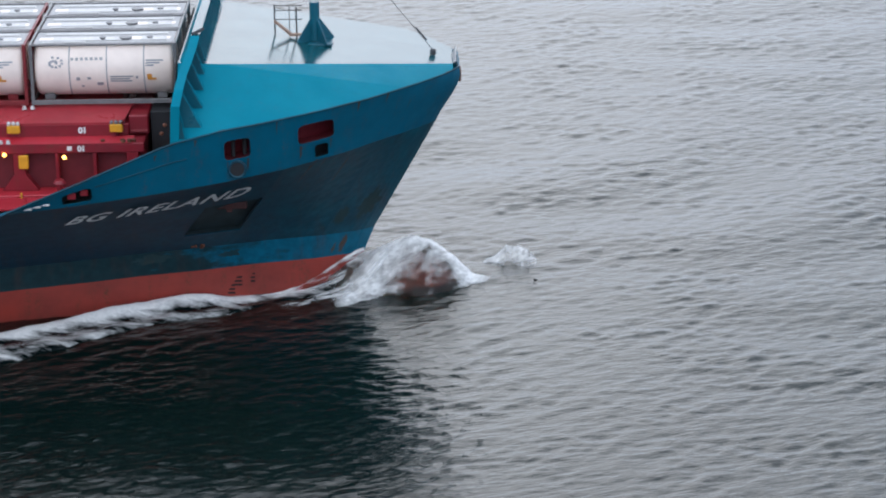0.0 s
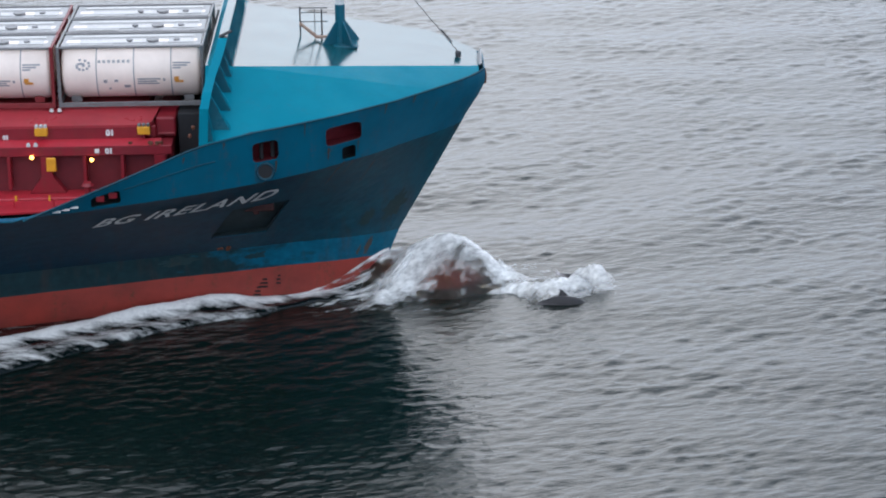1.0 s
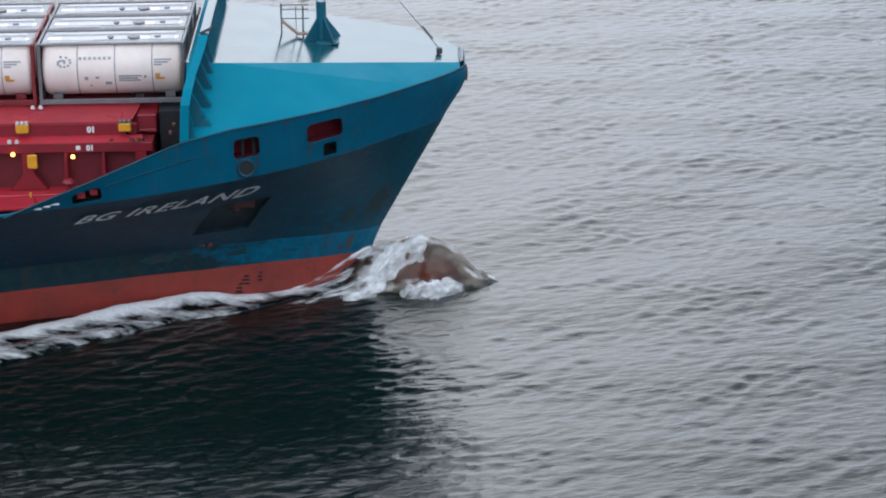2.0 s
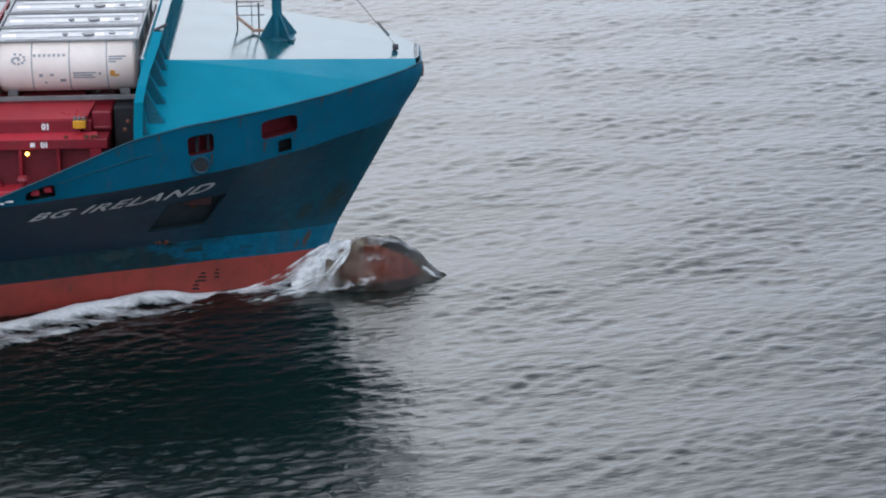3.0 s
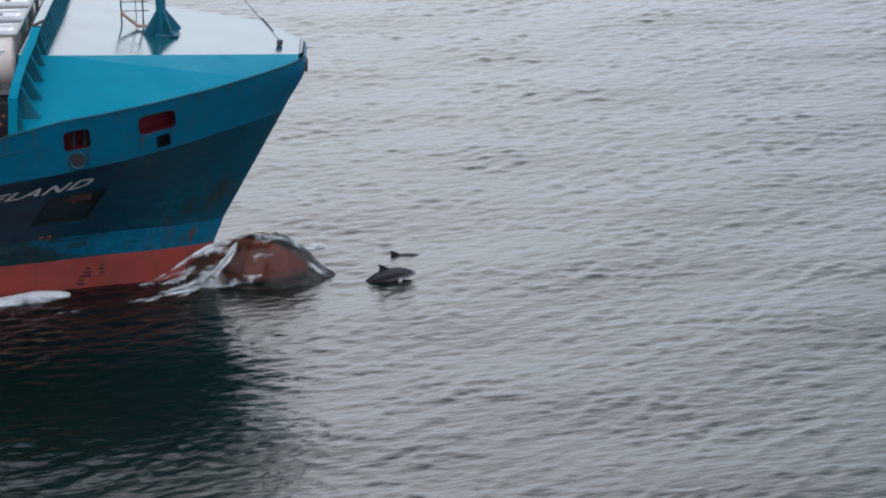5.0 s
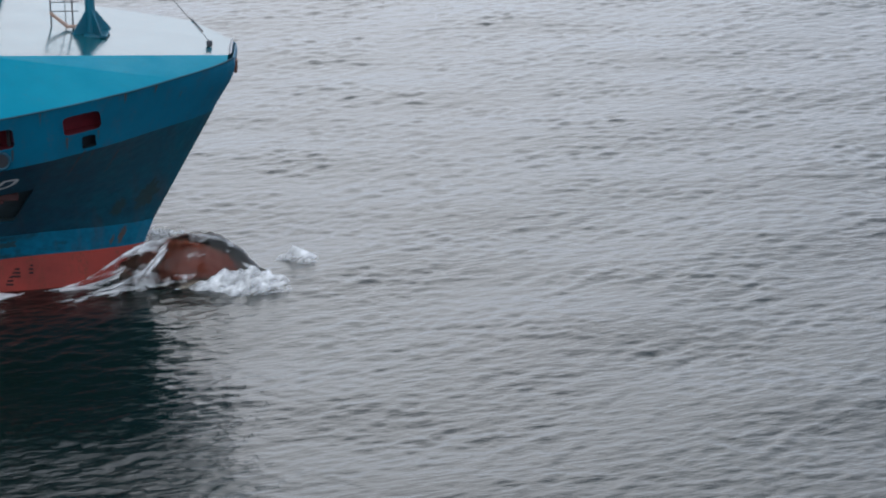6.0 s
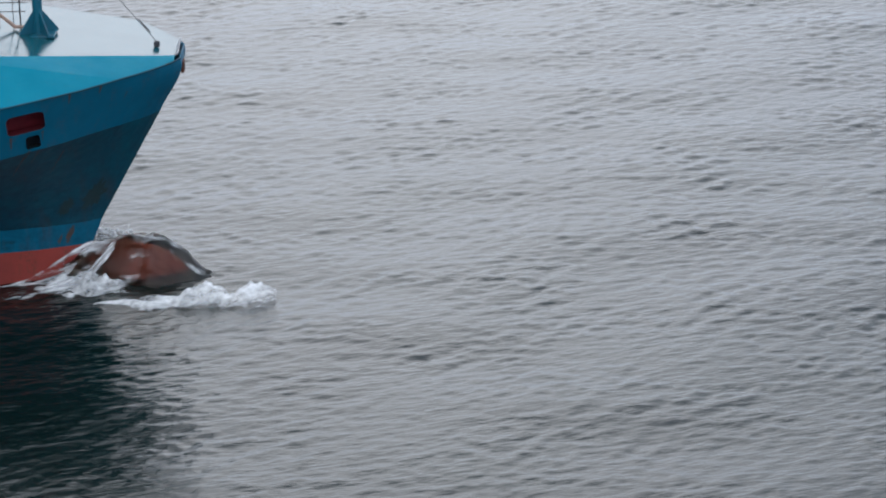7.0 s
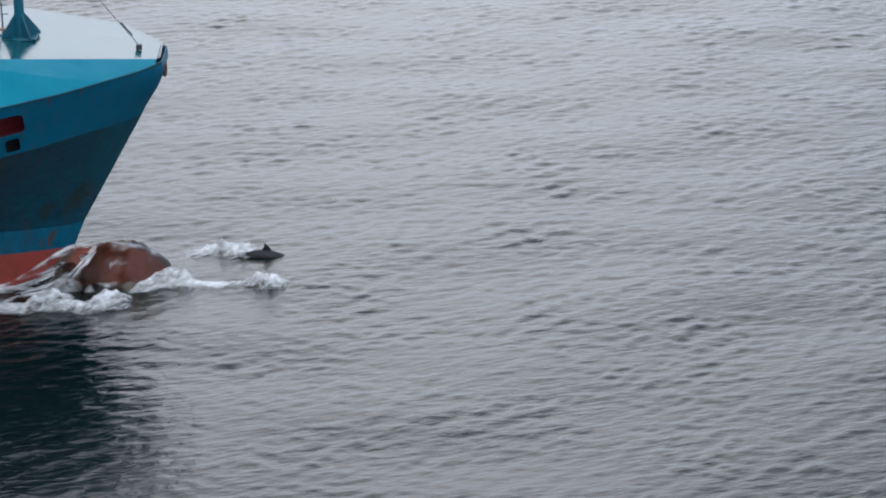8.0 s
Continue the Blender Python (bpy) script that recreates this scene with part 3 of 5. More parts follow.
def build_whaleback():
    bm = bmesh.new()
    rim = [hull_point(d, 4) + Vector((0, 0.04, -0.03)) for d in (1.85, 1.4, 0.7, 0.25)]
    raised = [mirror(Vector((p.x, p.y, 9.93 + (TIP.x - p.x) * 0.1367))) for p in rim]
    vs = [bm.verts.new(p) for p in [TIP, KNEE_PT, mirror(KNEE_PT)] + raised + [mirror(TIP)]]
    bm.faces.new(vs)
    aft = [bm.verts.new(p) for p in (KNEE_AFT, mirror(KNEE_AFT))]
    bm.faces.new((vs[1], aft[0], aft[1], vs[2]))
    bmesh.ops.recalc_face_normals(bm, faces=bm.faces[:])
    ob = part("whaleback_top", bm, "deck", ship, "wet glossy foredeck cover that mirrors the sky")
    s = ob.modifiers.new("plate", "SOLIDIFY")
    s.thickness, s.offset = 0.03, -1
    edge = [hull_point(d, 4) + Vector((0, 0.05, -0.03)) for d in (1.85, 2.25, 3.0, 3.6, 4.42, 5.3, 6.2, 7.3, 8.54, 9.1, 9.9, 10.4)]
    for side in (1, -1):
        flip = (lambda p: p) if side == 1 else mirror
        bm = bmesh.new()
        bow = [hull_point(d, 4) + Vector((0, 0.04, -0.03)) for d in (0.25, 0.7, 1.4)]
        if side == 1:
            loop = [bm.verts.new(p) for p in [TIP, KNEE_PT, edge[0]] + bow[::-1]]
            for a, b in zip(loop[2:], loop[3:] + loop[:1]):
                bm.faces.new((loop[1], a, b))
        else:  # a skirt from the deck plate down to the edge of the hull
            high, low = [bm.verts.new(p) for p in raised], [bm.verts.new(mirror(p)) for p in rim]
            for k in range(3):
                bm.faces.new((high[k], high[k + 1], low[k + 1], low[k]))
            bm.faces.new((bm.verts.new(mirror(KNEE_PT)), high[0], low[0]))
        bmesh.ops.recalc_face_normals(bm, faces=bm.faces[:])
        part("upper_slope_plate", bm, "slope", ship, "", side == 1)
        bm = bmesh.new()
        hub, aft = bm.verts.new(flip(KNEE_PT)), bm.verts.new(flip(KNEE_AFT))
        vs = [bm.verts.new(flip(p)) for p in edge]
        for a, b in zip(vs, vs[1:]):
            bm.faces.new((hub, a, b))
        bm.faces.new((hub, vs[-1], aft))
        bmesh.ops.recalc_face_normals(bm, faces=bm.faces[:])
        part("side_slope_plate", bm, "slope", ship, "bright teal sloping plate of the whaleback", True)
        # rail along the edge
        bm = bmesh.new()
        pts = [flip(hull_point(d, 4)) for d in (0, 0.12, 0.25, 0.45, 0.7, 1.0, 1.4, 1.8, 2.25, 3.0, 3.6, 4.42, 5.3, 6.2, 7.3, 8.54, 9.1, 9.9, 10.4, 11.0, 12.4, 14.3, 16, 17.6)]
        for a, b in zip(pts, pts[1:]):
            tube(bm, a, b, 0.045 if side == 1 else 0.02, 8)
        part("bulwark_rail", bm, "trim", ship, "dark blue rounded rail with rust spots")
    # after bulkhead under the breakwater, its black standing for the shade in the gap
    bm = bmesh.new()
    foot = hull_point(10.4, 4)
    prism(bm, [Vector((-11.5, -6.2, 6.25)), Vector((-11.5, foot.y + 0.45, 7.6)), Vector((-11.5, foot.y + 0.2, 9.0)), Vector((-11.5, -4.75, 11.4)), Vector((-11.5, 4.75, 11.4)), Vector((-11.5, -foot.y - 0.1, 9.0)), Vector((-11.5, 6.2, 6.25))], (-0.06, 0, 0))
    part("forecastle_bulkhead", bm, "dark", ship, "bulkhead behind the whaleback, coloured near black for shade")
    # bow chock and small plates at the stem head
    bm = bmesh.new()
    box(bm, 0.06, 0.20, 0.25, 0.85, 9.05, 9.6, 0.04)
    chock = part("bow_chock", bm, "rust", ship, "rusty red chock at the stem head")
    # black panel drawn for the shade inside the chock
    bm = bmesh.new()
    box(bm, 0.195, 0.21, 0.36, 0.74, 9.16, 9.48)
    part("throat", bm, "dark", chock)
    bm = bmesh.new()
    prism(bm, [(-0.25, 1.5, 9.85), (-0.12, 0.2, 9.9), (-0.05, 0.2, 9.98), (-0.02, 1.5, 10.32)], (0.05, 0, 0))
    part("stem_plate", bm, "midgrey", ship)


build_whaleback()


def surface_z(x, y):
    """Height of the whaleback at the after end."""
    y = abs(y) if y < 0 else max(0.0, y - 1.8)
    if y <= 4.6:
        return 11.27 + (-9.95 - x) * 0.1 if x < -9.95 else 9.93 + (TIP.x - x) * 0.1367
    return 11.35 - (y - 4.6) * (11.35 - 9.02) / (8.35 - 4.6)


def build_breakwater():
    def foot(y):
        return Vector((-11.40, y, surface_z(-11.4, y) - 0.02))

    crest = [(4.45, -10.72, 12.42), (5.09, -10.80, 12.10), (5.83, -10.92, 11.80), (6.68, -11.10, 11.40), (7.6, -11.20, 11.02), (8.25, -11.30, 10.52), (8.36, -11.38, 9.05)]

    def top(y):
        a = abs(y) if y < 0 else max(0.0, abs(y) - 1.8)
        return Vector((table([(r[0], r[1]) for r in crest], a), y, table([(r[0], r[2]) for r in crest], a)))

    ys = [-8.36, -8.25, -7.6, -6.68, -5.83, -5.09, -4.45, 6.25, 6.9, 7.6, 8.5, 9.4, 10.05, 10.16]
    bm = bmesh.new()
    rows = [(bm.verts.new(foot(y)), bm.verts.new(top(y))) for y in ys]
    for a, b in zip(rows, rows[1:]):
        bm.faces.new((a[0], b[0], b[1], a[1]))
    bmesh.ops.recalc_face_normals(bm, faces=bm.faces[:])
    wall = part("breakwater", bm, "slope", ship, "teal breakwater leaning forward, with brackets")
    s = wall.modifiers.new("plate", "SOLIDIFY")
    s.thickness = 0.05
    # flat flange along the top edge
    w = Vector((0.36, 0, 0.0))
    for name, seg, mat, label in (("side_flange", ys[:7], "slope", ""), ("top_flange", ys[6:8], "deck", "pale glossy flange along the top"), ("side_flange", ys[7:], "slope", "")):
        bm = bmesh.new()
        rows = []
        for y in seg:
            p = top(y) - w * 0.5
            rows.append([bm.verts.new(q) for q in (p, p + w, p + w + Vector((0, 0, 0.05)), p + Vector((0, 0, 0.05)))])
        for p, q in zip(rows, rows[1:]):
            for k in range(4):
                bm.faces.new((p[k], p[(k + 1) % 4], q[(k + 1) % 4], q[k]))
        bm.faces.new(rows[0]), bm.faces.new(rows[-1])
        bmesh.ops.recalc_face_normals(bm, faces=bm.faces[:])
        part(name, bm, mat, wall, label)
    # brackets on the fore side
    for y in [-8.15, -7.6, -6.68, -5.83, -5.09] + [-4.4 + 0.66 * k for k in range(16)] + [6.9, 7.6, 8.5]:
        bm = bmesh.new()
        t, f = top(y), foot(y)
        reach = 0.45 if y < -8 else 1.05
        tip = Vector((f.x + reach, y, surface_z(f.x + reach, y) - 0.03))
        prism(bm, [f, tip, tip + Vector((-0.05, 0, 0.1)), t + Vector((0.06, 0, -0.02))], (0, 0.03, 0))
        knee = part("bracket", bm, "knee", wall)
        # flange in a paler teal, to draw the bracket's lit front edge
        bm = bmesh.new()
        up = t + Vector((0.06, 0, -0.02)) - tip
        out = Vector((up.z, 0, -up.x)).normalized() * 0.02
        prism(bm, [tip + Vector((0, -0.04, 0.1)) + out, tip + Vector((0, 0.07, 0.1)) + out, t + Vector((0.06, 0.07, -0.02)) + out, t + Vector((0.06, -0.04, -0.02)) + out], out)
        part("lit_bracket_flange", bm, "slope", knee)
    # roller at the corner of the flange
    bm = bmesh.new()
    tube(bm, (-10.85, -4.3, 12.5), (-10.4, -3.9, 12.62), 0.07, 8)
    part("pipe_end", bm, "wire", wall)


build_breakwater()


def build_mast():
    base_z = surface_z(-6.05, 0)
    c = Vector((-6.05, 0, base_z))
    mast = new("foremast")
    mast.parent = ship
    mast.location.y = 1.0
    bm = bmesh.new()
    tube(bm, c, c + Vector((0, 0, 1.75)), 0.215, 14)
    part("pedestal", bm, "knee", mast, "dark teal mast foot")
    for a in (35, 125, 215, 305):
        w = Vector((math.cos(radians(a)), math.sin(radians(a)), 0))
        n = Vector((-w.y, w.x, 0)) * 0.03
        bm = bmesh.new()
        prism(bm, [c + w * 0.2 - n, c + w * 0.95 - n, c + w * 0.95 - n + Vector((0, 0, 0.1)), c + w * 0.20 - n + Vector((0, 0, 1.06))], n * 2)
        part("gusset", bm, "knee", mast)
    bm = bmesh.new()
    box(bm, c.x - 0.74, c.x + 0.74, c.y - 0.65, c.y + 0.65, c.z - 0.05, c.z + 0.04, 0.02)
    part("base_plate", bm, "knee", mast)
    bm = bmesh.new()
    tube(bm, c + Vector((0, 0, 1.75)), c + Vector((0, 0, 5.7)), 0.19, 14, 0.14)
    part("pole", bm, "mast", mast, "white mast pole")
    # ladder frame beside it
    for x in (-7.78, -6.85):
        bm = bmesh.new()
        zb = surface_z(x, 0.3)
        tube(bm, (x, 0.3, zb), (x, 0.3, zb + 1.35), 0.035, 6)
        part("rail_post", bm, "wire", mast)
    for h in (0.75, 1.15, 1.35):
        bm = bmesh.new()
        zb = surface_z(-7.3, 0.3)
        tube(bm, (-7.78, 0.3, zb + h), (-6.6, 0.3, zb + h), 0.022, 6)
        part("rail", bm, "wire", mast)
    for x in (-7.15,):
        bm = bmesh.new()
        zb = surface_z(x, 0.3)
        tube(bm, (x, 0.3, zb), (x, 0.3, zb + 1.35), 0.018, 6)
        part("rail_post", bm, "wire", mast)
    bm = bmesh.new()
    zb = surface_z(-7.4, 0.2)
    prism(bm, [(-7.8, 0.1, zb + 0.75), (-7.05, 0.1, zb + 0.12), (-6.6, 0.1, zb + 0.12), (-6.6, 0.1, zb + 0.05), (-7.1, 0.1, zb + 0.03), (-7.82, 0.1, zb + 0.66)], (0, 0.25, 0))
    part("step_board", bm, "brown", mast, "brown board beside the mast")
    # forestay and its eye plate
    bm = bmesh.new()
    tube(bm, (-1.0, 0, 10.30), (-6.0, 0, 16.6), 0.016, 6)
    part("stay_wire", bm, "wire", mast, "thin dark forestay")
    bm = bmesh.new()
    tube(bm, (-1.25, 0, 10.72), (-1.72, 0, 11.3), 0.034, 8)
    part("turnbuckle", bm, "wire", mast)
    bm = bmesh.new()
    box(bm, -1.12, -0.86, -0.1, 0.1, 10.06, 10.32, 0.04)
    part("eye_plate", bm, "wire", mast)


build_mast()


# ---- cargo deck ----
def build_cargo_deck():
    bm = bmesh.new()
    pts = [hull_point(d, 3.0) for d in (10.4, 12.4, 15.5, 20, 30, 44, 72, 110, LENGTH)]
    ring = [Vector((p.x, min(-4.0, p.y + 1.0), 6.30)) for p in pts]
    prism(bm, ring + [mirror(p) for p in ring[::-1]], (0, 0, -0.08))
    part("main_deck", bm, "red", ship, "red painted main deck")
    # stepped hatch side: cover plate, face, ledge, recess, with light and shade in their reds
    x0, x1 = -122.0, -12.75
    bm = bmesh.new()
    prism(bm, [(x0, -5.02, 8.40), (x0, -5.02, 9.02), (x0, -3.4, 9.36), (x0, 3.4, 9.36), (x0, 5.02, 9.02), (x0, 5.02, 8.40)], (x1 - x0 - 1.30, 0, 0))
    hatch = part("hatch_cover", bm, "redtop", ship, "red steel hatch cover with sloping edges")
    bm = bmesh.new()
    e0 = x1 - 1.30
    prism(bm, [(e0, -5.02, 8.62), (e0, -5.02, 9.02), (e0, -3.4, 9.36), (e0 + 0.55, -3.4, 9.36), (e0 + 0.30, -4.75, 9.07)], (0, 0, -0.06))
    part("cover_lip", bm, "redtop", hatch)
    bm = bmesh.new()
    box(bm, x1 - 0.85, x1 - 0.05, -4.55, 3.0, 8.35, 9.16, 0.05)
    box(bm, x1 - 1.28, x1 - 0.84, -4.7, 3.0, 8.35, 8.86, 0.04)
    tube(bm, (x1 - 0.75, -4.62, 8.52), (x1 - 0.1, -4.62, 8.52), 0.06, 8)
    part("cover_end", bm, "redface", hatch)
    # thin sheet whose darker red draws the shade on the cover's side
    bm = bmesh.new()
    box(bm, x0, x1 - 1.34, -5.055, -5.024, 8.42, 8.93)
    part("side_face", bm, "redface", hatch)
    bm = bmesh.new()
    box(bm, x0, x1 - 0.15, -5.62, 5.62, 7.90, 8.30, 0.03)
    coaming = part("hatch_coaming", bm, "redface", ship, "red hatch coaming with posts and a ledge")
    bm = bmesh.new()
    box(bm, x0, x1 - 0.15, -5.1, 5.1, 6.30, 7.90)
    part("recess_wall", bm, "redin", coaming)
    for x in [-13.4 - 1.55 * k for k in range(10)]:
        bm = bmesh.new()
        wide = 0.24 if round((-13.4 - x) / 1.55) % 3 == 0 else 0.07
        box(bm, x - wide, x + wide, -5.6, -5.1, 6.5, 7.9, 0.02)
        if wide > 0.1:
            prism(bm, [(x - 0.24, -5.6, 7.0), (x + 0.24, -5.6, 7.0), (x + 0.75, -5.6, 6.32), (x - 0.75, -5.6, 6.32)], (0, 0.4, 0))
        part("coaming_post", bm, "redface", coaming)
    for x in (-18.25, -14.05):
        bm = bmesh.new()
        box(bm, x - 0.26, x + 0.26, -5.3, -5.06, 8.66, 9.0, 0.03)
        b = part("lashing_box", bm, "yellow", hatch, "yellow lashing box with pale fittings on top")
        bm = bmesh.new()
        for k in (-0.18, 0.0, 0.18):
            box(bm, x + k - 0.07, x + k + 0.07, -5.28, -5.1, 9.0, 9.14, 0.03)
        part("twist_lock", bm, "palegrey" if x < -16 else "grey", b)
    bm = bmesh.new()
    box(bm, -18.05, -17.65, -5.75, -5.62, 7.28, 7.86, 0.03)
    part("yellow_box", bm, "yellow", coaming)
    # a sloping plate above the coaming's ledge, and pale cone fittings in pairs
    bm = bmesh.new()
    prism(bm, [(x0, -5.62, 8.31), (x0, -5.06, 8.46), (x0, -5.06, 8.40), (x0, -5.62, 8.304)], (x1 - x0 - 0.6, 0, 0))
    part("ledge_plate", bm, "red", coaming)
    for x, y, z in ((-17.95, -3.9, 9.36), (-17.62, -3.9, 9.36), (-18.75, -5.55, 8.38), (-18.45, -5.55, 8.38), (-13.75, -5.55, 8.38), (-13.5, -5.55, 8.38)):
        bm = bmesh.new()
        tube(bm, (x, y, z - 0.05), (x, y, z + 0.08), 0.10, 10, 0.07)
        part("cone_fitting", bm, "palegrey" if x < -16 else "rust", coaming)
    # a low rail round the deck opening, with bright stop pins
    bm = bmesh.new()
    tube(bm, (-24.0, -7.6, 6.62), (-16.4, -7.2, 6.62), 0.05, 8)
    for x in (-19.2, -17.6):
        tube(bm, (x, -7.4, 6.3), (x, -7.4, 6.62), 0.04, 6)
    part("deck_rail", bm, "red", ship, "low red pipe rail on the deck")
    for x in (-19.1, -17.75):
        bm = bmesh.new()
        tube(bm, (x, -7.45, 6.6), (x, -7.45, 6.82), 0.045, 8)
        part("stop_pin", bm, "yellow", ship)
    for x, z in ((-18.62, 7.90), (-16.18, 7.76)):
        bm = bmesh.new()
        bmesh.ops.create_icosphere(bm, subdivisions=2, radius=0.09, matrix=Matrix.Translation((x, -5.72, z)))
        part("deck_lamp", bm, "lamp", coaming, "small amber lamp, lit")
    for x, y, z, s in ((-15.62, -5.075, 8.60, 0.24), (-15.62, -5.64, 8.0, 0.22), (-19.85, -5.075, 8.50, 0.17)):
        cu = bpy.data.curves.new("bay_number", "FONT")
        cu.body, cu.size, cu.offset, cu.align_x = "01", s * 1.4, 0.02, "LEFT"
        tmp = new("bay_number", cu)
        me = bpy.data.meshes.new_from_object(tmp.evaluated_get(bpy.context.evaluated_depsgraph_get()))
        bpy.data.objects.remove(tmp)
        bm = bmesh.new()
        bm.from_mesh(me)
        bmesh.ops.transform(bm, matrix=Matrix.Translation((x, y - 0.006, z)) @ Matrix.Rotation(radians(90), 4, "X"), verts=bm.verts[:])
        part("bay_number", bm, "white", coaming if y < -5.5 else hatch)
    bm = bmesh.new()
    box(bm, -16.05, -15.86, -5.65, -5.626, 8.02, 8.2)
    part("bay_plate", bm, "white", coaming)
    for x in (-13.35, -13.8, -14.6):
        bm = bmesh.new()
        tube(bm, (x, -5.45, 8.3), (x, -5.45, 8.42), 0.09, 8)
        part("pad_eye", bm, "rust", coaming)
    # near-black block added to fill the gap behind the hatch with shade
    bm = bmesh.new()
    box(bm, -12.72, -11.58, -4.3, 6.0, 6.3, 9.25, 0.03)
    part("gap_shade_block", bm, "dark", ship, "near-black block added for the shade between hatch and forecastle")
    # a mushroom vent on the deck and a few fittings by the break
    bm = bmesh.new()
    tube(bm, (-16.3, -6.6, 6.3), (-16.3, -6.6, 6.95), 0.13, 10)
    tube(bm, (-16.3, -6.6, 6.95), (-16.3, -6.6, 7.08), 0.26, 12, 0.18)
    part("deck_vent", bm, "redface", ship, "red mushroom vent")
    for x, z in ((-12.0, 9.15), (-11.85, 9.5)):
        bm = bmesh.new()
        bmesh.ops.create_icosphere(bm, subdivisions=1, radius=0.1, matrix=Matrix.Translation((x, -7.2, z)))
        part("deck_fitting", bm, "rust", ship)


build_cargo_deck()


def build_tank_container(frame_material, marked):
    """A 20-foot tank container: x along, its near lower corner at the origin's corner, base at z = 0."""
    L, W, H = 6.06, 2.40, 2.59
    root = new("tank_container")
    bm = bmesh.new()
    sides, r = 40, 1.185
    stations = [(0.10, 0.35), (0.13, 0.8), (0.2, 1.08), (0.34, r), (L - 0.34, r), (L - 0.2, 1.08), (L - 0.13, 0.8), (L - 0.10, 0.35)]
    rings = [[bm.verts.new((x, W / 2 + rad * math.cos(k * math.tau / sides), 1.36 + rad * math.sin(k * math.tau / sides))) for k in range(sides)] for x, rad in stations]
    for a, b in zip(rings, rings[1:]):
        for k in range(sides):
            bm.faces.new((a[k], a[(k + 1) % sides], b[(k + 1) % sides], b[k]))
    bm.faces.new(rings[0]), bm.faces.new(rings[-1])
    bmesh.ops.recalc_face_normals(bm, faces=bm.faces[:])
    tank = part("tank", bm, "tank", root, "white enamelled tank barrel", True)
    for x in (1.62, 3.16, 4.70):
        bm = bmesh.new()
        ring = [(x, W / 2 + (r + 0.008) * math.cos(k * math.tau / sides), 1.36 + (r + 0.008) * math.sin(k * math.tau / sides)) for k in range(sides)]
        lo = [bm.verts.new((p[0] - 0.022, p[1], p[2])) for p in ring]
        hi = [bm.verts.new((p[0] + 0.022, p[1], p[2])) for p in ring]
        for k in range(sides):
            bm.faces.new((lo[k], hi[k], hi[(k + 1) % sides], lo[(k + 1) % sides]))
        part("band", bm, "print", tank)
    posts = [(0, 0), (0, W - 0.13), (L - 0.13, 0), (L - 0.13, W - 0.13)]
    for x, y in posts:
        bm = bmesh.new()
        box(bm, x, x + 0.13, y, y + 0.13, 0, H, 0.012)
        part("corner_post", bm, frame_material, root)
    for y in (0.0, W - 0.10):
        for z, h in ((0.02, 0.20), (H - 0.08, 0.07)):
            bm = bmesh.new()
            box(bm, 0.13, L - 0.13, y, y + 0.09, z, z + h, 0.012)
            part("side_rail", bm, frame_material if z < 1 else "grey", root)
    for x in (0.0, L - 0.10):
        for z in (0.02, H - 0.13):
            bm = bmesh.new()
            box(bm, x, x + 0.10, 0.13, W - 0.13, z, z + 0.12, 0.012)
            part("end_rail", bm, frame_material, root)
    for x in (0.03, L - 0.07):
        for a, b in (((x, 0.13, 0.14), (x, 0.9, 0.9)), ((x, W - 0.13, 0.14), (x, W - 0.9, 0.9)), ((x, 0.5, 0.14), (x, 0.5, H - 0.13)), ((x, W - 0.5, 0.14), (x, W - 0.5, H - 0.13))):
            bm = bmesh.new()
            tube(bm, a, b, 0.045, 6)
            part("end_brace", bm, frame_material, root)
    # saddle, walkways and fittings on top
    for x in (0.5, L - 0.9):
        bm = bmesh.new()
        box(bm, x, x + 0.4, 0.5, W - 0.5, 0.12, 0.36)
        part("saddle", bm, frame_material, root)
    bm = bmesh.new()
    box(bm, 0.15, L - 0.15, 0.42, W - 0.12, H - 0.10, H - 0.07)
    deck = part("top_grating", bm, "midgrey", root, "grey top grating with pale walkway boards")
    for x0, x1, y0, y1 in ((0.9, 2.9, 0.75, 1.25), (3.05, 3.75, 0.75, 1.25), (4.55, 5.6, 0.75, 1.25), (0.5, 5.6, 1.72, 2.0), (0.5, 2.3, 0.46, 0.6)):
        bm = bmesh.new()
        box(bm, x0, x1, y0, y1, H - 0.069, H - 0.03, 0.01)
        part("walkway_board", bm, "palegrey", deck)
    for x in (2.95, 3.9, 4.9):
        bm = bmesh.new()
        tube(bm, (x, 1.05, H - 0.1), (x, 1.05, H + 0.02), 0.26 if x == 3.9 else 0.13, 14)
        part("valve_cover", bm, "grey", deck)
    if marked:
        def patch(x0, x1, a0, a1, material, name):
            bm2 = bmesh.new()
            steps = 3
            lo, hi = [], []
            for k in range(steps + 1):
                a = radians(a0 + (a1 - a0) * k / steps)
                y, z = W / 2 - (r + 0.012) * math.cos(a), 1.36 + (r + 0.012) * math.sin(a)
                lo.append(bm2.verts.new((x0, y, z))), hi.append(bm2.verts.new((x1, y, z)))
            for k in range(steps):
                bm2.faces.new((lo[k], hi[k], hi[k + 1], lo[k + 1]))
            part(name, bm2, material, tank)
        for k in range(7):  # the owner's mark as a row of plain blocks, and a curl
            patch(1.68 + 0.20 * k, 1.80 + 0.20 * k, 25, 31, "midgrey", "mark_block")
        for k in range(14):
            a = k * 0.62
            rr = 0.05 + 0.016 * k
            xx, aa = 1.02 + rr * math.cos(a) * 1.5, 20 + rr * math.sin(a) * 46
            patch(xx - 0.05, xx + 0.05, aa - 2.2, aa + 2.2, "print", "curl_mark")
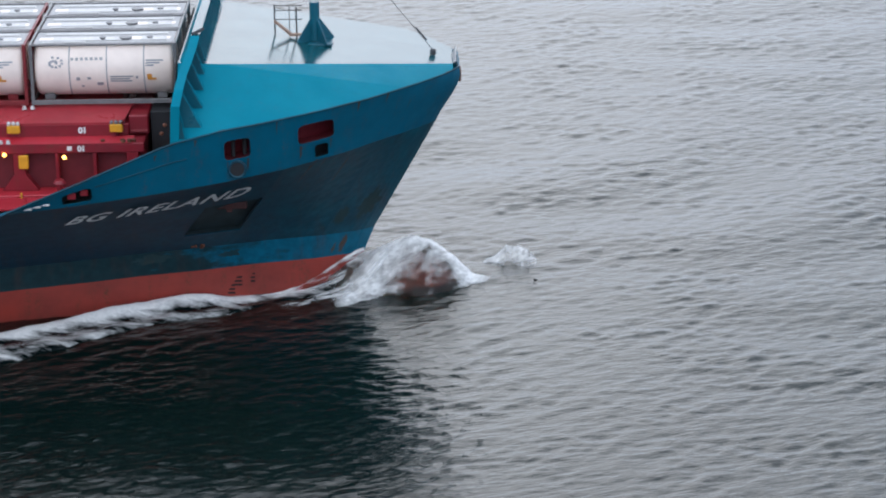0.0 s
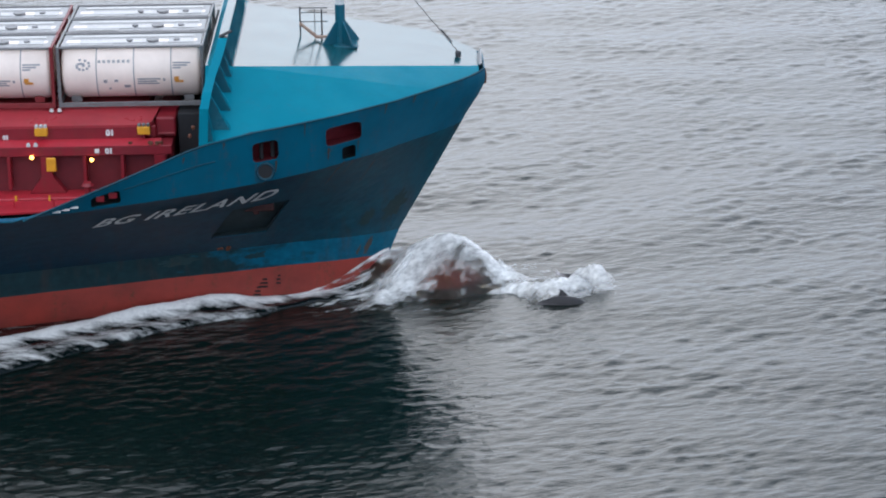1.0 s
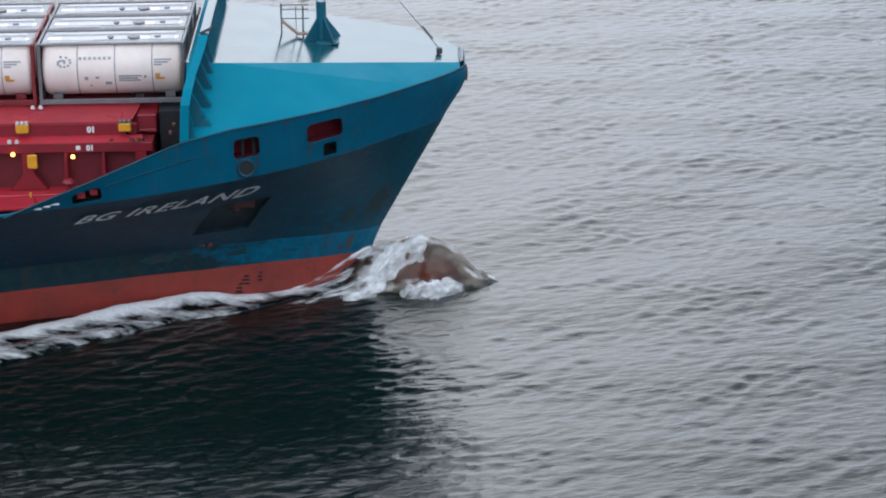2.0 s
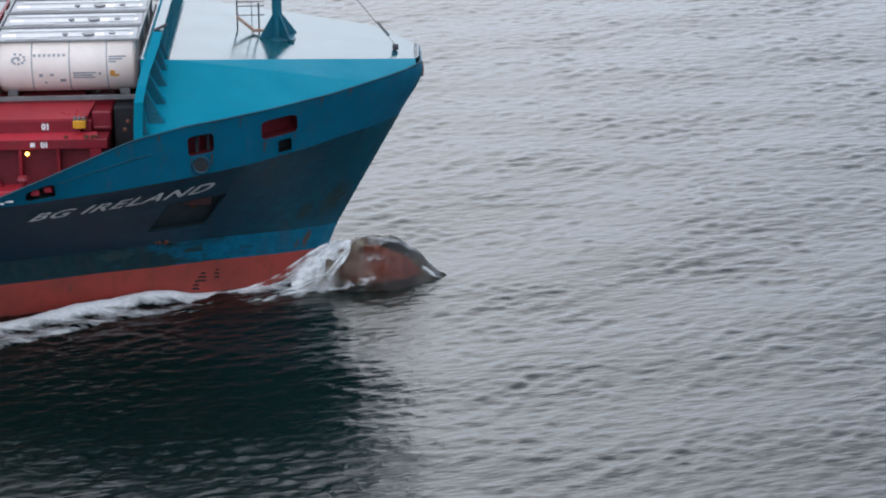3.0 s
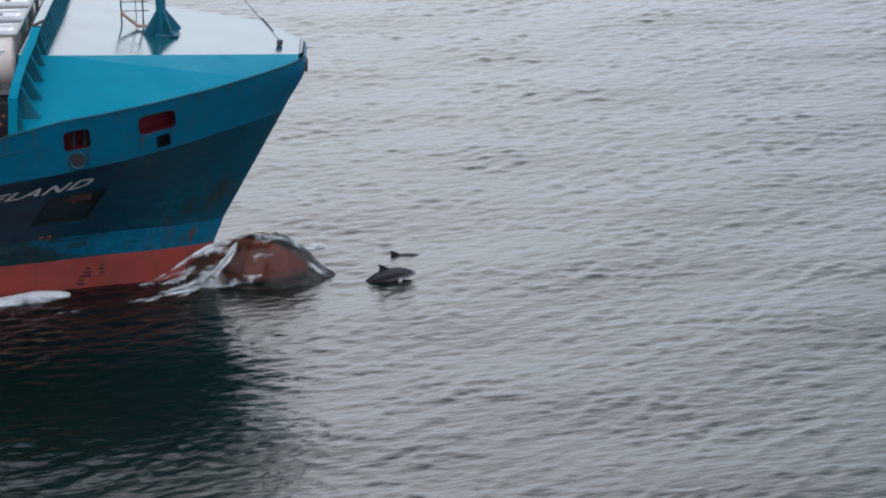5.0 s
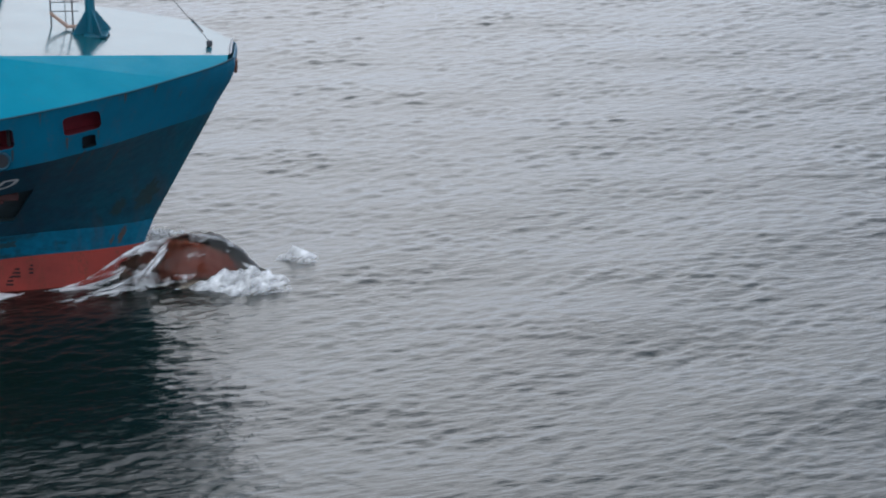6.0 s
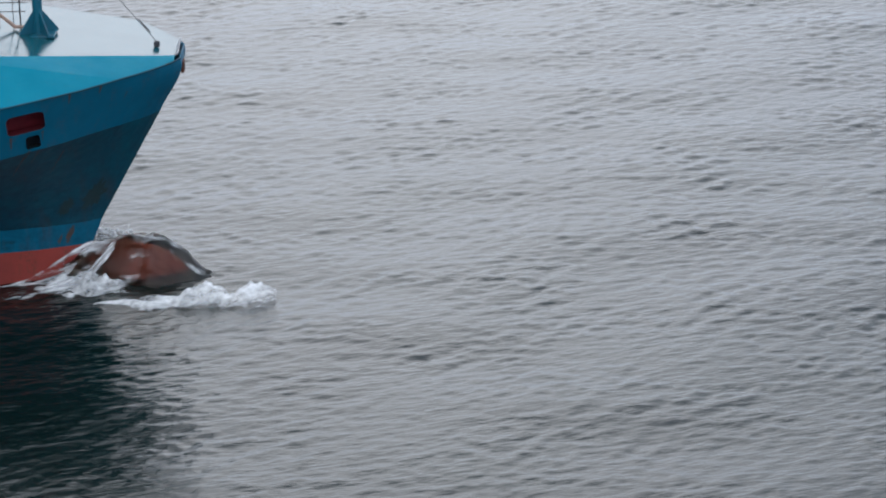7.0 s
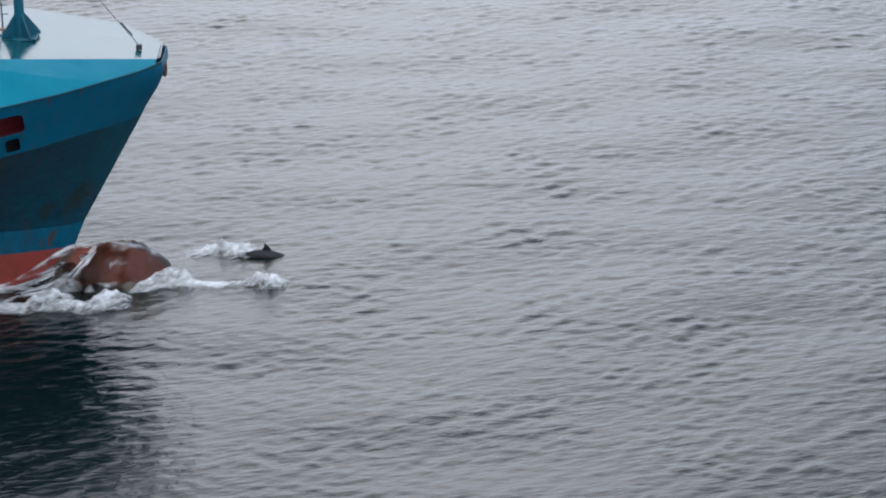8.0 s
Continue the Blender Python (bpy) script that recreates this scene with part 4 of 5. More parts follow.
        for x0, x1, a0, a1 in ((3.3, 4.25, -10, -7), (3.3, 4.1, -15, -12), (3.3, 4.2, -20, -17), (4.35, 4.45, -13, -8), (4.78, 5.5, 22, 25), (4.78, 5.35, 17, 20), (4.78, 5.1, 12, 15), (1.9, 2.05, -16, -9), (2.35, 2.5, -14, -9), (2.1, 2.2, -32, -28)):
            patch(x0, x1, a0, a1, "print", "print_bar")
        patch(4.82, 5.02, -14, -4, "orange", "hazard_label")
        patch(4.86, 5.2, -17, -12, "orange", "hazard_label")
        patch(2.75, 3.0, -28, -21, "print", "round_label")
    return root


tank_a = build_tank_container("grey", True)
tank_b = build_tank_container("wine", True)
TANKS = []
for bay, (model, x) in enumerate(((tank_a, -17.66), (tank_b, -23.86))):
    for row in range(3):
        at = pose(x, -3.72 + 2.47 * row, 9.41)
        if row == 0:
            model.matrix_basis = at
            ob = model
        else:
            ob = copy_thing(model, at)
        label = "white tank container in a grey steel frame" if bay == 0 else "white tank container in a dark red frame"
        tagged(ob, label + ", on the hatch", "container", "tank containers on the fore hatch")
        TANKS.append((ob, at))


# ---- water thrown up by the bow, which goes with the ship ----
def smooth(v, a, b):
    t = np.clip((v - a) / (b - a), 0, 1)
    return t * t * (3 - 2 * t)


def fractal(x, y, scale, seed, octaves=4):
    out = np.zeros(x.shape)
    flat = np.stack([x.ravel() * scale, y.ravel() * scale], -1)
    vals = [sum(noise.noise((px * 2 ** o + seed, py * 2 ** o, seed * 1.7)) / 1.8 ** o for o in range(octaves)) for px, py in flat]
    return np.array(vals).reshape(x.shape)


LOW_X = [table(STEM, 1.55) - d for d, _ in LOW_B][::-1]
LOW_Y = [b for _, b in LOW_B][::-1]


def build_bow_wave():
    """The wave along the hull, on both sides, with its foam."""
    xs = np.arange(-46, 2.6, 0.16)
    ys = np.arange(-19, 19.01, 0.16)
    gx, gy = np.meshgrid(xs, ys, indexing="xy")
    half = np.interp(gx, LOW_X, LOW_Y)
    out = np.abs(gy) - half  # distance off the plating
    rough = fractal(gx, gy, 0.5, 3.1)
    # crest heights along the side: high at the stem, a dip, then a breaking shoulder
    along = np.interp(gx, [-46, -30, -22, -16, -13, -11.2, -9.6, -8.2, -7.0, -5.6, -4.3, -3.2, -2.4], [0.10, 0.15, 0.32, 0.46, 0.66, 0.55, 0.24, 0.14, 0.25, 0.55, 0.9, 0.6, 0.1])
    width = np.interp(gx, [-46, -20, -15.8, -12.4, -9.8, -7.4, -5.0, -3.0], [9.0, 4.2, 2.7, 1.6, 1.5, 0.75, 0.7, 1.0])
    centre = np.interp(gx, [-46, -20, -18, -15.8, -13, -11, -9], [6.0, 1.9, 1.25, 0.80, 0.30, 0.2, 0.1])
    spread = np.interp(gx, [-46, -20, -15.8, -12, -9.5, -7, -4], [2.0, 0.85, 0.68, 0.66, 0.6, 0.4, 0.4])
    wall = np.exp(-((out - centre) / (1.1 * spread)) ** 2)
    z = along * wall * (1 + 0.16 * rough) + 0.05 * rough * wall
    z += sea_height(gx * 0.8 + 300, gy * 0.8) * 0.5
    # a lip thrown outwards along the outer edge of the foam
    lip = np.exp(-((out - width * 0.92) / (0.22 * width + 0.1)) ** 2) * np.interp(gx, [-46, -30, -14, -10, -7, -5], [0.05, 0.14, 0.22, 0.14, 0.08, 0])
    z += lip * (1 + 0.6 * rough)
    z -= 0.10
    edge = smooth(out, width * 1.05, width * 1.55) + smooth(gx, -2.9, -1.2) + smooth(-gx, 38, 46)
    z -= 1.2 * np.clip(edge, 0, 1)
    streak = np.exp(-((out - centre) / spread) ** 2)
    strong = np.interp(gx, [-46, -30, -18, -13, -10.5, -9.2, -7.8, -6.4, -5.0, -3.8], [0.28, 0.54, 0.76, 0.88, 0.78, 0.60, 0.46, 0.48, 0.46, 0.24])
    foam = strong * np.maximum(streak, 0.45 * np.clip(lip * 4, 0, 1)) * (1 - 0.9 * np.clip(edge * 1.2, 0, 1))
    ob = grid_mesh("bow_wave", xs, ys, z, "foamwater", foam)
    return tagged(ob, "breaking bow wave with white foam along the hull", "wave")


def build_bulb_mound():
    """A thin glassy sheet of water heaped over the bulbous bow."""
    xs, ys = np.arange(-5.4, 2.4, 0.09), np.arange(-3.2, 3.21, 0.09)
    gx, gy = np.meshgrid(xs, ys, indexing="xy")
    rough = fractal(gx, gy, 0.9, 8.4)
    ridge = np.interp(gx, [-5.4, -4.6, -4.0, -3.2, -2.2, -1.5, -0.9, -0.3, 0.25, 0.8, 1.6, 2.4], [0.9, 1.35, 1.55, 1.65, 1.85, 1.95, 1.74, 1.22, 0.60, 0.12, -0.25, -0.5])
    side = np.interp(gx, [-5.4, -3, -1.2, 0.4, 2.4], [1.35, 1.4, 1.35, 1.0, 0.8])
    z = (ridge + 0.35) * np.exp(-(np.abs(gy) / side) ** 1.9) - 0.35 + 0.14 * rough + 0.05 * fractal(gx, gy, 2.4, 12.4, 3) + 0.09 * fractal(gx * 0.5 + gy * 0.4, gy * 2.2, 1.8, 17.0, 3)
    z -= 0.9 * smooth(np.abs(gy), 1.9, 3.2)
    streak = fractal(gx * 0.35, gy * 2.2, 1.6, 5.0)
    foam = -0.10 + 0.34 * streak + 0.45 * np.exp(-((gx + 4.3) / 0.7) ** 2)
    ob = grid_mesh("water_mound", xs, ys, z, "glasswater", foam)
    return tagged(ob, "glassy brown-tinged swell heaped over the bulbous bow", "wave")


bow_wave = build_bow_wave()


def build_stem_sheet():
    """The thin torn sheet that climbs the red plating at the stem and falls away aft in streaks."""
    ds = np.linspace(0.0, 5.2, 190)
    vs = np.linspace(0, 1, 44)
    gd, gv = np.meshgrid(ds, vs, indexing="xy")
    top = np.interp(gd, [0, 0.4, 0.9, 1.5, 2.1, 2.8, 3.6, 5.2], [1.75, 1.66, 1.45, 1.12, 0.78, 0.42, 0.20, 0.08])
    deep = np.interp(gd, [0, 1, 2.2, 5.2], [1.3, 1.0, 0.6, 0.3])
    torn = fractal(gd * 0.45 + gv, gv * 2.6, 1.5, 44.0, 4)
    z = top - deep * gv + 0.04 * torn
    half = np.interp(gd, [r[0] for r in LOW_B], [r[1] for r in LOW_B])
    y = -(half + 0.10 + 0.30 * gv * gv + 0.05 * torn)
    x = table(STEM, 1.55) - gd
    amount = 0.42 * np.exp(-((gv - 0.08) / 0.07) ** 2) + 0.85 * torn - 0.08 + 0.30 * smooth(gd, 2.0, 3.4)
    amount -= 0.8 * (smooth(gv, 0.85, 1.0) + smooth(gd, 4.2, 5.2) + smooth(-gv, -0.05, 0.0))
    ob = grid_mesh("stem_sheet", ds, vs, z, "spray", amount)
    ob.data.vertices.foreach_set("co", np.stack([x, y, z], -1).reshape(-1).astype(np.float32))
    ob.data.update()
    ob.parent = bow_wave
    return tagged(ob, "thin torn sheet of water on the red plating")


def build_bow_curl():
    """The white curl that falls off the side of the mound and runs aft along the ship."""
    us = np.linspace(0, 1, 220)
    vs = np.linspace(-1, 1, 30)
    gu, gv = np.meshgrid(us, vs, indexing="xy")
    stops = [0, 0.12, 0.25, 0.4, 0.6, 0.8, 1]
    x = np.interp(gu, stops, [-3.0, -3.5, -4.1, -5.2, -6.9, -8.8, -10.8])
    y = np.interp(gu, stops, [-0.55, -1.25, -1.9, -2.6, -3.3, -4.0, -4.6])
    z = np.interp(gu, stops, [1.70, 1.35, 0.80, 0.42, 0.26, 0.22, 0.18])
    wide = np.interp(gu, stops, [0.25, 0.38, 0.5, 0.55, 0.55, 0.5, 0.4])
    torn = fractal(gu * 4.5 + gv * 0.4, gv * 1.6, 1.3, 61.0, 4)
    y = y - wide * gv + 0.05 * torn
    z = z + 0.10 * (1 - gv * gv) - 0.12 * gv * np.interp(gu, stops, [1.5, 2.5, 2.0, 1, 0.3, 0.2, 0.2]) + 0.06 * torn
    amount = 0.30 * np.exp(-((gv - 0.25) / 0.4) ** 2) + 1.0 * torn - 0.03
    amount -= 0.9 * (smooth(np.abs(gv), 0.7, 1.0) + smooth(gu, 0.5, 0.9) + smooth(-gu, -0.06, 0.0))
    ob = grid_mesh("bow_curl", us, vs, z, "spray", amount)
    ob.data.vertices.foreach_set("co", np.stack([x, y, z], -1).reshape(-1).astype(np.float32))
    ob.data.update()
    ob.parent = bow_wave
    return tagged(ob, "streaky white curl falling off the swell")


build_bow_curl()
build_stem_sheet()
mound = build_bulb_mound()


def blob_cloud(name, clumps, seed, drops=60):
    """White water as many small torn lumps: clumps of (centre, spread, lump size, number)."""
    rnd = random.Random(seed)
    verts, faces, amount = [], [], []
    ico = bmesh.new()
    bmesh.ops.create_icosphere(ico, subdivisions=2, radius=1.0)
    base_v = [v.co.copy() for v in ico.verts]
    base_f = [[v.index for v in f.verts] for f in ico.faces]
    ico.free()
    for centre, spread, size, number in clumps:
        for k in range(int(number * 2.6)):
            q = Vector((rnd.gauss(0, 0.5), rnd.gauss(0, 0.5), rnd.gauss(0, 0.5)))
            p = Vector(centre) + Vector((q.x * spread[0], q.y * spread[1], q.z * spread[2]))
            r = 0.62 * size * rnd.uniform(0.35, 1.2) / (1 + 0.55 * q.length)
            soft = max(0.0, 0.55 - 0.28 * q.length) + rnd.uniform(-0.05, 0.1)
            o = len(verts)
            for v in base_v:
                s = 1 + 0.55 * noise.noise(v * 1.9 + p * 3.0)
                verts.append((p.x + v.x * r * s * 1.25, p.y + v.y * r * s, p.z + v.z * r * s))
                amount.append(soft)
            faces += [[o + i for i in f] for f in base_f]
    for k in range(drops):
        centre, spread, size, number = clumps[k % len(clumps)]
        p = Vector(centre) + Vector((rnd.gauss(0, 0.9) * spread[0], rnd.gauss(0, 0.8) * spread[1], abs(rnd.gauss(0, 1.0)) * spread[2]))
        r = rnd.uniform(0.012, 0.04)
        o = len(verts)
        for v in base_v[:12]:
            verts.append(tuple(p + v * r))
            amount.append(1.0)
        faces += [[o + i, o + j, o + m] for i, j, m in ((0, 1, 2), (3, 4, 5), (6, 7, 8), (9, 10, 11))]
    me = bpy.data.meshes.new(name)
    me.from_pydata(verts, [], faces)
    me.polygons.foreach_set("use_smooth", [True] * len(me.polygons))
    at = me.attributes.new("foam", "FLOAT", "POINT")
    at.data.foreach_set("value", amount)
    me.materials.append(M["spray"])
    return new(name, me)


SPLASH_LABEL = "burst of white water thrown up on the sea"


def mound_ridge(gx):
    return np.interp(gx, [-5.4, -4.6, -4.0, -3.2, -2.2, -1.5, -0.9, -0.3, 0.25, 0.8, 1.6, 2.4], [0.9, 1.35, 1.55, 1.65, 1.85, 1.95, 1.74, 1.22, 0.60, 0.12, -0.25, -0.5])


def build_bow_spray():
    """A torn crest of foam that lies over the back of the mound and falls down its near side by the stem."""
    xs, ys = np.arange(-7.2, 3.0, 0.07), np.arange(-3.4, 2.6, 0.07)
    gx, gy = np.meshgrid(xs, ys, indexing="xy")
    body = (mound_ridge(gx) + 0.35) * np.exp(-(np.abs(gy) / 1.45) ** 2.4) - 0.3
    lumps = fractal(gx, gy, 1.3, 21.0, 5)
    crest_y = np.interp(gx, [-7.2, -5.6, -4.4, -3.4, -2.4, -1.0, 0.5, 2.2], [-3.2, -2.9, -2.1, -1.1, -0.1, 0.35, 0.2, 0.0])
    near = np.exp(-((gy - crest_y) / np.interp(gx, [-7, -4.5, -3, 0, 2], [0.5, 0.9, 1.15, 0.85, 0.6])) ** 2)
    fade = smooth(gx, -6.2, -4.3) * (1 - smooth(gx, 0.6, 2.8))
    z = np.maximum(body, 0.1) + near * fade * (0.16 + 0.22 * np.maximum(lumps, -0.2)) - 0.25 * (1 - near * fade)
    return tagged(grid_mesh("bow_spray", xs, ys, z, "spray", 1.1 * near * fade - 0.28), "crest of white spray breaking over the bulb", "spray")


bow_spray = build_bow_spray()
stem_spray = blob_cloud("stem_spray", [((-3.7, 0.9, 1.5), (0.5, 0.4, 0.3), 0.22, 30), ((-2.9, 1.2, 1.4), (0.7, 0.4, 0.25), 0.2, 24)], 14, 60)
tagged(stem_spray, "wisp of white spray at the stem", "spray", kind="stuff")


def splash(kind, seed):
    """A heap of white water: a torn mound, higher where a body has struck, drawn out aft into a trail."""
    long, wide, high = {"low": (3.0, 1.3, 0.85), "high": (2.2, 1.15, 0.85), "trail": (4.6, 1.15, 0.22)}[kind]
    xs, ys = np.arange(-long * 1.3, long, 0.05), np.arange(-wide * 1.5, wide * 1.5, 0.05)
    gx, gy = np.meshgrid(xs, ys, indexing="xy")
    lumps = fractal(gx * 0.75, gy, 1.4, 31.0 + 3.7 * seed, 4)
    peak = np.exp(-((gx - 0.35 * long) / (0.42 * long)) ** 2)
    tail = np.exp(-((gx + 0.15 * long) / (0.62 * long)) ** 2)
    side = np.exp(-((gy - 0.25 * wide * np.sin(gx * 1.7 + seed)) / (0.62 * wide)) ** 2)
    z = side * (high * peak * (0.85 + 0.4 * np.maximum(lumps, -0.5)) + 0.3 * high * tail * (0.6 + 1.2 * lumps)) - 0.12 * (1 - side * tail)
    amount = 1.3 * side * np.maximum(peak, 0.9 * tail) - 0.32 - 0.30 * np.clip(z / high, 0, 1.2)
    amount -= 1.2 * (smooth(gx, 0.6 * long, 0.95 * long) + smooth(-gx, 0.9 * long, 1.25 * long) + smooth(np.abs(gy), 0.9 * wide, 1.4 * wide))
    ob = grid_mesh("splash", xs, ys, z, "spray", amount)
    return tagged(ob, SPLASH_LABEL, "splash", "splashes round the dolphins")


# ---- dolphins ----
def build_dolphin():
    root = new("dolphin")
    bm = bmesh.new()
    # x along the spine, half height, half width, spine height
    secs = [(1.27, 0.02, 0.02, -0.20), (1.22, 0.06, 0.06, -0.18), (1.10, 0.13, 0.12, -0.13), (0.92, 0.20, 0.18, -0.07), (0.65, 0.26, 0.24, 0.0), (0.3, 0.29, 0.265, 0.03), (-0.05, 0.28, 0.255, 0.04), (-0.4, 0.235, 0.21, 0.03), (-0.75, 0.165, 0.145, -0.04), (-1.02, 0.10, 0.08, -0.12), (-1.22, 0.055, 0.04, -0.19), (-1.30, 0.03, 0.03, -0.22)]
    rings = []
    for x, h, w, zc in secs:
        rings.append([bm.verts.new((x, 1.05 * w * math.cos(k * math.tau / 20), zc + 1.04 * h * math.sin(k * math.tau / 20))) for k in range(20)])
    for a, b in zip(rings, rings[1:]):
        for k in range(20):
            bm.faces.new((a[k], a[(k + 1) % 20], b[(k + 1) % 20], b[k]))
    bm.faces.new(rings[0]), bm.faces.new(rings[-1][::-1])
    bmesh.ops.recalc_face_normals(bm, faces=bm.faces[:])
    part("body", bm, "dolphin", root, "dark grey wet body, paler below", True)

    def fin(name, outline, thick, label=""):
        b2 = bmesh.new()
        prism(b2, outline, thick)
        bmesh.ops.bevel(b2, geom=b2.edges[:], offset=0.008, segments=1, affect="EDGES")
        part(name, b2, "dolphin", root, label)

    fin("dorsal_fin", [(0.24, -0.02, 0.30), (0.07, -0.02, 0.45), (-0.10, -0.02, 0.57), (-0.22, -0.02, 0.60), (-0.17, -0.02, 0.50), (-0.19, -0.02, 0.40), (-0.28, -0.02, 0.28)], (0, 0.04, 0), "curved dark dorsal fin")
    for s in (-1, 1):
        fin("flipper", [(0.72, 0.17 * s, -0.12), (0.58, 0.30 * s, -0.34), (0.42, 0.36 * s, -0.52), (0.38, 0.34 * s, -0.50), (0.44, 0.24 * s, -0.32), (0.48, 0.15 * s, -0.14)], (0, 0.03, 0))
        fin("fluke", [(-1.16, 0.0, -0.20), (-1.30, 0.18 * s, -0.22), (-1.48, 0.34 * s, -0.24), (-1.52, 0.33 * s, -0.24), (-1.42, 0.16 * s, -0.23), (-1.36, 0.0, -0.23)], (0, 0, 0.03))
    return tagged(root, "dark grey dolphin leaping ahead of the ship's bow", "dolphin", "dolphins riding the bow wave")


far_dolphin = build_dolphin()
near_dolphin = copy_thing(far_dolphin, pose(0, 0, -4))


# ---- what moves ----
def beside(t, x, y, z, rx=0, ry=0, rz=0):
    """A pose that goes along with the ship."""
    return pose(x + SPEED * t, y, z, rx, ry, rz)


def motions():
    steady = (0, 2, 4, 6, 8)
    walk(ship, [(t, beside(t, 0, 0, 0)) for t in steady])
    for ob, at in TANKS:
        walk(ob, [(t, beside(t, 0, 0, 0) @ at) for t in steady])
    walk(bow_wave, [(t, beside(t, 0, 0, dz, 0, ry)) for t, dz, ry in ((0, 0, 0), (1.2, 0.06, 0.2), (2.4, 0, 0), (4.0, -0.08, -0.1), (5.5, -0.26, -0.2), (6.8, -0.10, 0), (8, -0.1, 0))])
    walk(mound, [(t, beside(t, dx, 0, dz)) for t, dx, dz in ((0, -0.3, -0.1), (0.8, 0, 0.12), (1.4, 0, 0.1), (2.5, 0, 0.1), (3.2, 0, 0), (4.2, 0, -0.02), (5.5, 0.1, -0.08), (6.4, 0.2, 0.06), (7.0, 0.0, -0.04), (8, -0.15, -0.22))])
    walk(bow_spray, [(t, beside(t, dx, 0, dz)) for t, dx, dz in ((0, -0.3, -0.05), (0.5, -0.1, 0.05), (1.0, 0.1, 0.15), (1.4, 0.0, 0.0), (2.0, -0.4, -0.1), (2.3, -0.7, 0.04), (2.5, -0.9, -0.04), (2.8, -1.4, -0.30), (3.1, -1.8, -0.7), (3.5, -2, -3), (8, -2, -3.5))])
    walk(stem_spray, [(t, beside(t, 0, dy, dz)) for t, dy, dz in ((0, 0, -1.2), (2.2, 0, -1.0), (2.6, 0, -0.5), (3.2, 0, -1.6), (5.0, 0, -1.8), (5.6, 0.4, -0.4), (6.3, 0.2, -0.1), (7.0, 0, 0), (7.5, 0, -0.5), (8, 0, -1.2))])

    # dolphins: seconds, place beside the ship, nose-up degrees, and where it rolls, the roll
    far_rows = [(0, 3.6, 0.8, -0.75, 20), (0.1, 3.8, 0.7, -0.25, 20), (0.2, 4.03, 0.6, 0.10, 14), (0.3, 4.24, 0.5, 0.34, 9), (0.4, 4.45, 0.4, 0.46, 4), (0.5, 4.48, 0.3, 0.54, -3), (0.6, 4.5, 0.2, 0.53, -10), (0.7, 4.52, 0.1, 0.42, -18), (0.8, 4.52, 0.0, 0.20, -25), (0.9, 4.53, -0.2, -0.05, -32), (1.0, 4.55, -0.3, -0.10, -34), (1.2, 4.6, -0.3, -1.0, -24), (2.2, 4.6, 1.5, -1.8, 0), (3.6, 4.6, 3.0, -1.6, 0), (3.95, 4.7, 3.2, -0.8, 15), (4.1, 4.6, 3.2, -0.12, 18), (4.2, 4.42, 3.2, 0.28, 13), (4.4, 4.3, 3.1, 0.5, 0), (4.6, 4.2, 3.0, 0.3, -16), (4.8, 4.0, 2.6, -0.4, -22), (4.95, 3.9, 2.2, -0.55, 8), (5.1, 3.8, 1.8, 0.08, 16), (5.2, 3.75, 1.7, 0.30, 9), (5.3, 3.73, 1.6, 0.42, 3), (5.4, 3.67, 1.6, 0.45, -4), (5.5, 3.62, 1.6, 0.42, -15), (5.6, 3.51, 1.6, 0.32, -16), (5.7, 3.33, 1.5, 0.08, -22), (5.8, 3.24, 1.5, -0.4, -26), (6.0, 3.9, 0.0, -0.9, 0), (6.2, 4.4, -2.2, -0.42, 2), (6.4, 3.6, -2.5, -0.34, 6), (6.5, 3.15, -2.7, 0.08, 8), (6.6, 3.1, -2.8, 0.34, 2), (6.7, 2.85, -3.0, 0.38, -8), (6.8, 2.88, -3.2, 0.24, -18), (6.9, 2.86, -3.5, -0.08, -26), (7.05, 2.9, -3.4, -0.8, -20), (7.25, 4.0, 2.6, -0.9, 6), (7.4, 4.17, 2.7, -0.28, 4, -20), (7.5, 4.08, 2.7, -0.20, 2, -25), (7.6, 3.95, 2.7, -0.08, 1, -18), (7.7, 3.8, 2.7, 0.02, -3), (7.8, 3.75, 2.6, 0.04, -7), (7.9, 3.9, 2.5, 0.02, -8), (8.0, 4.1, 2.4, -0.03, -11)]
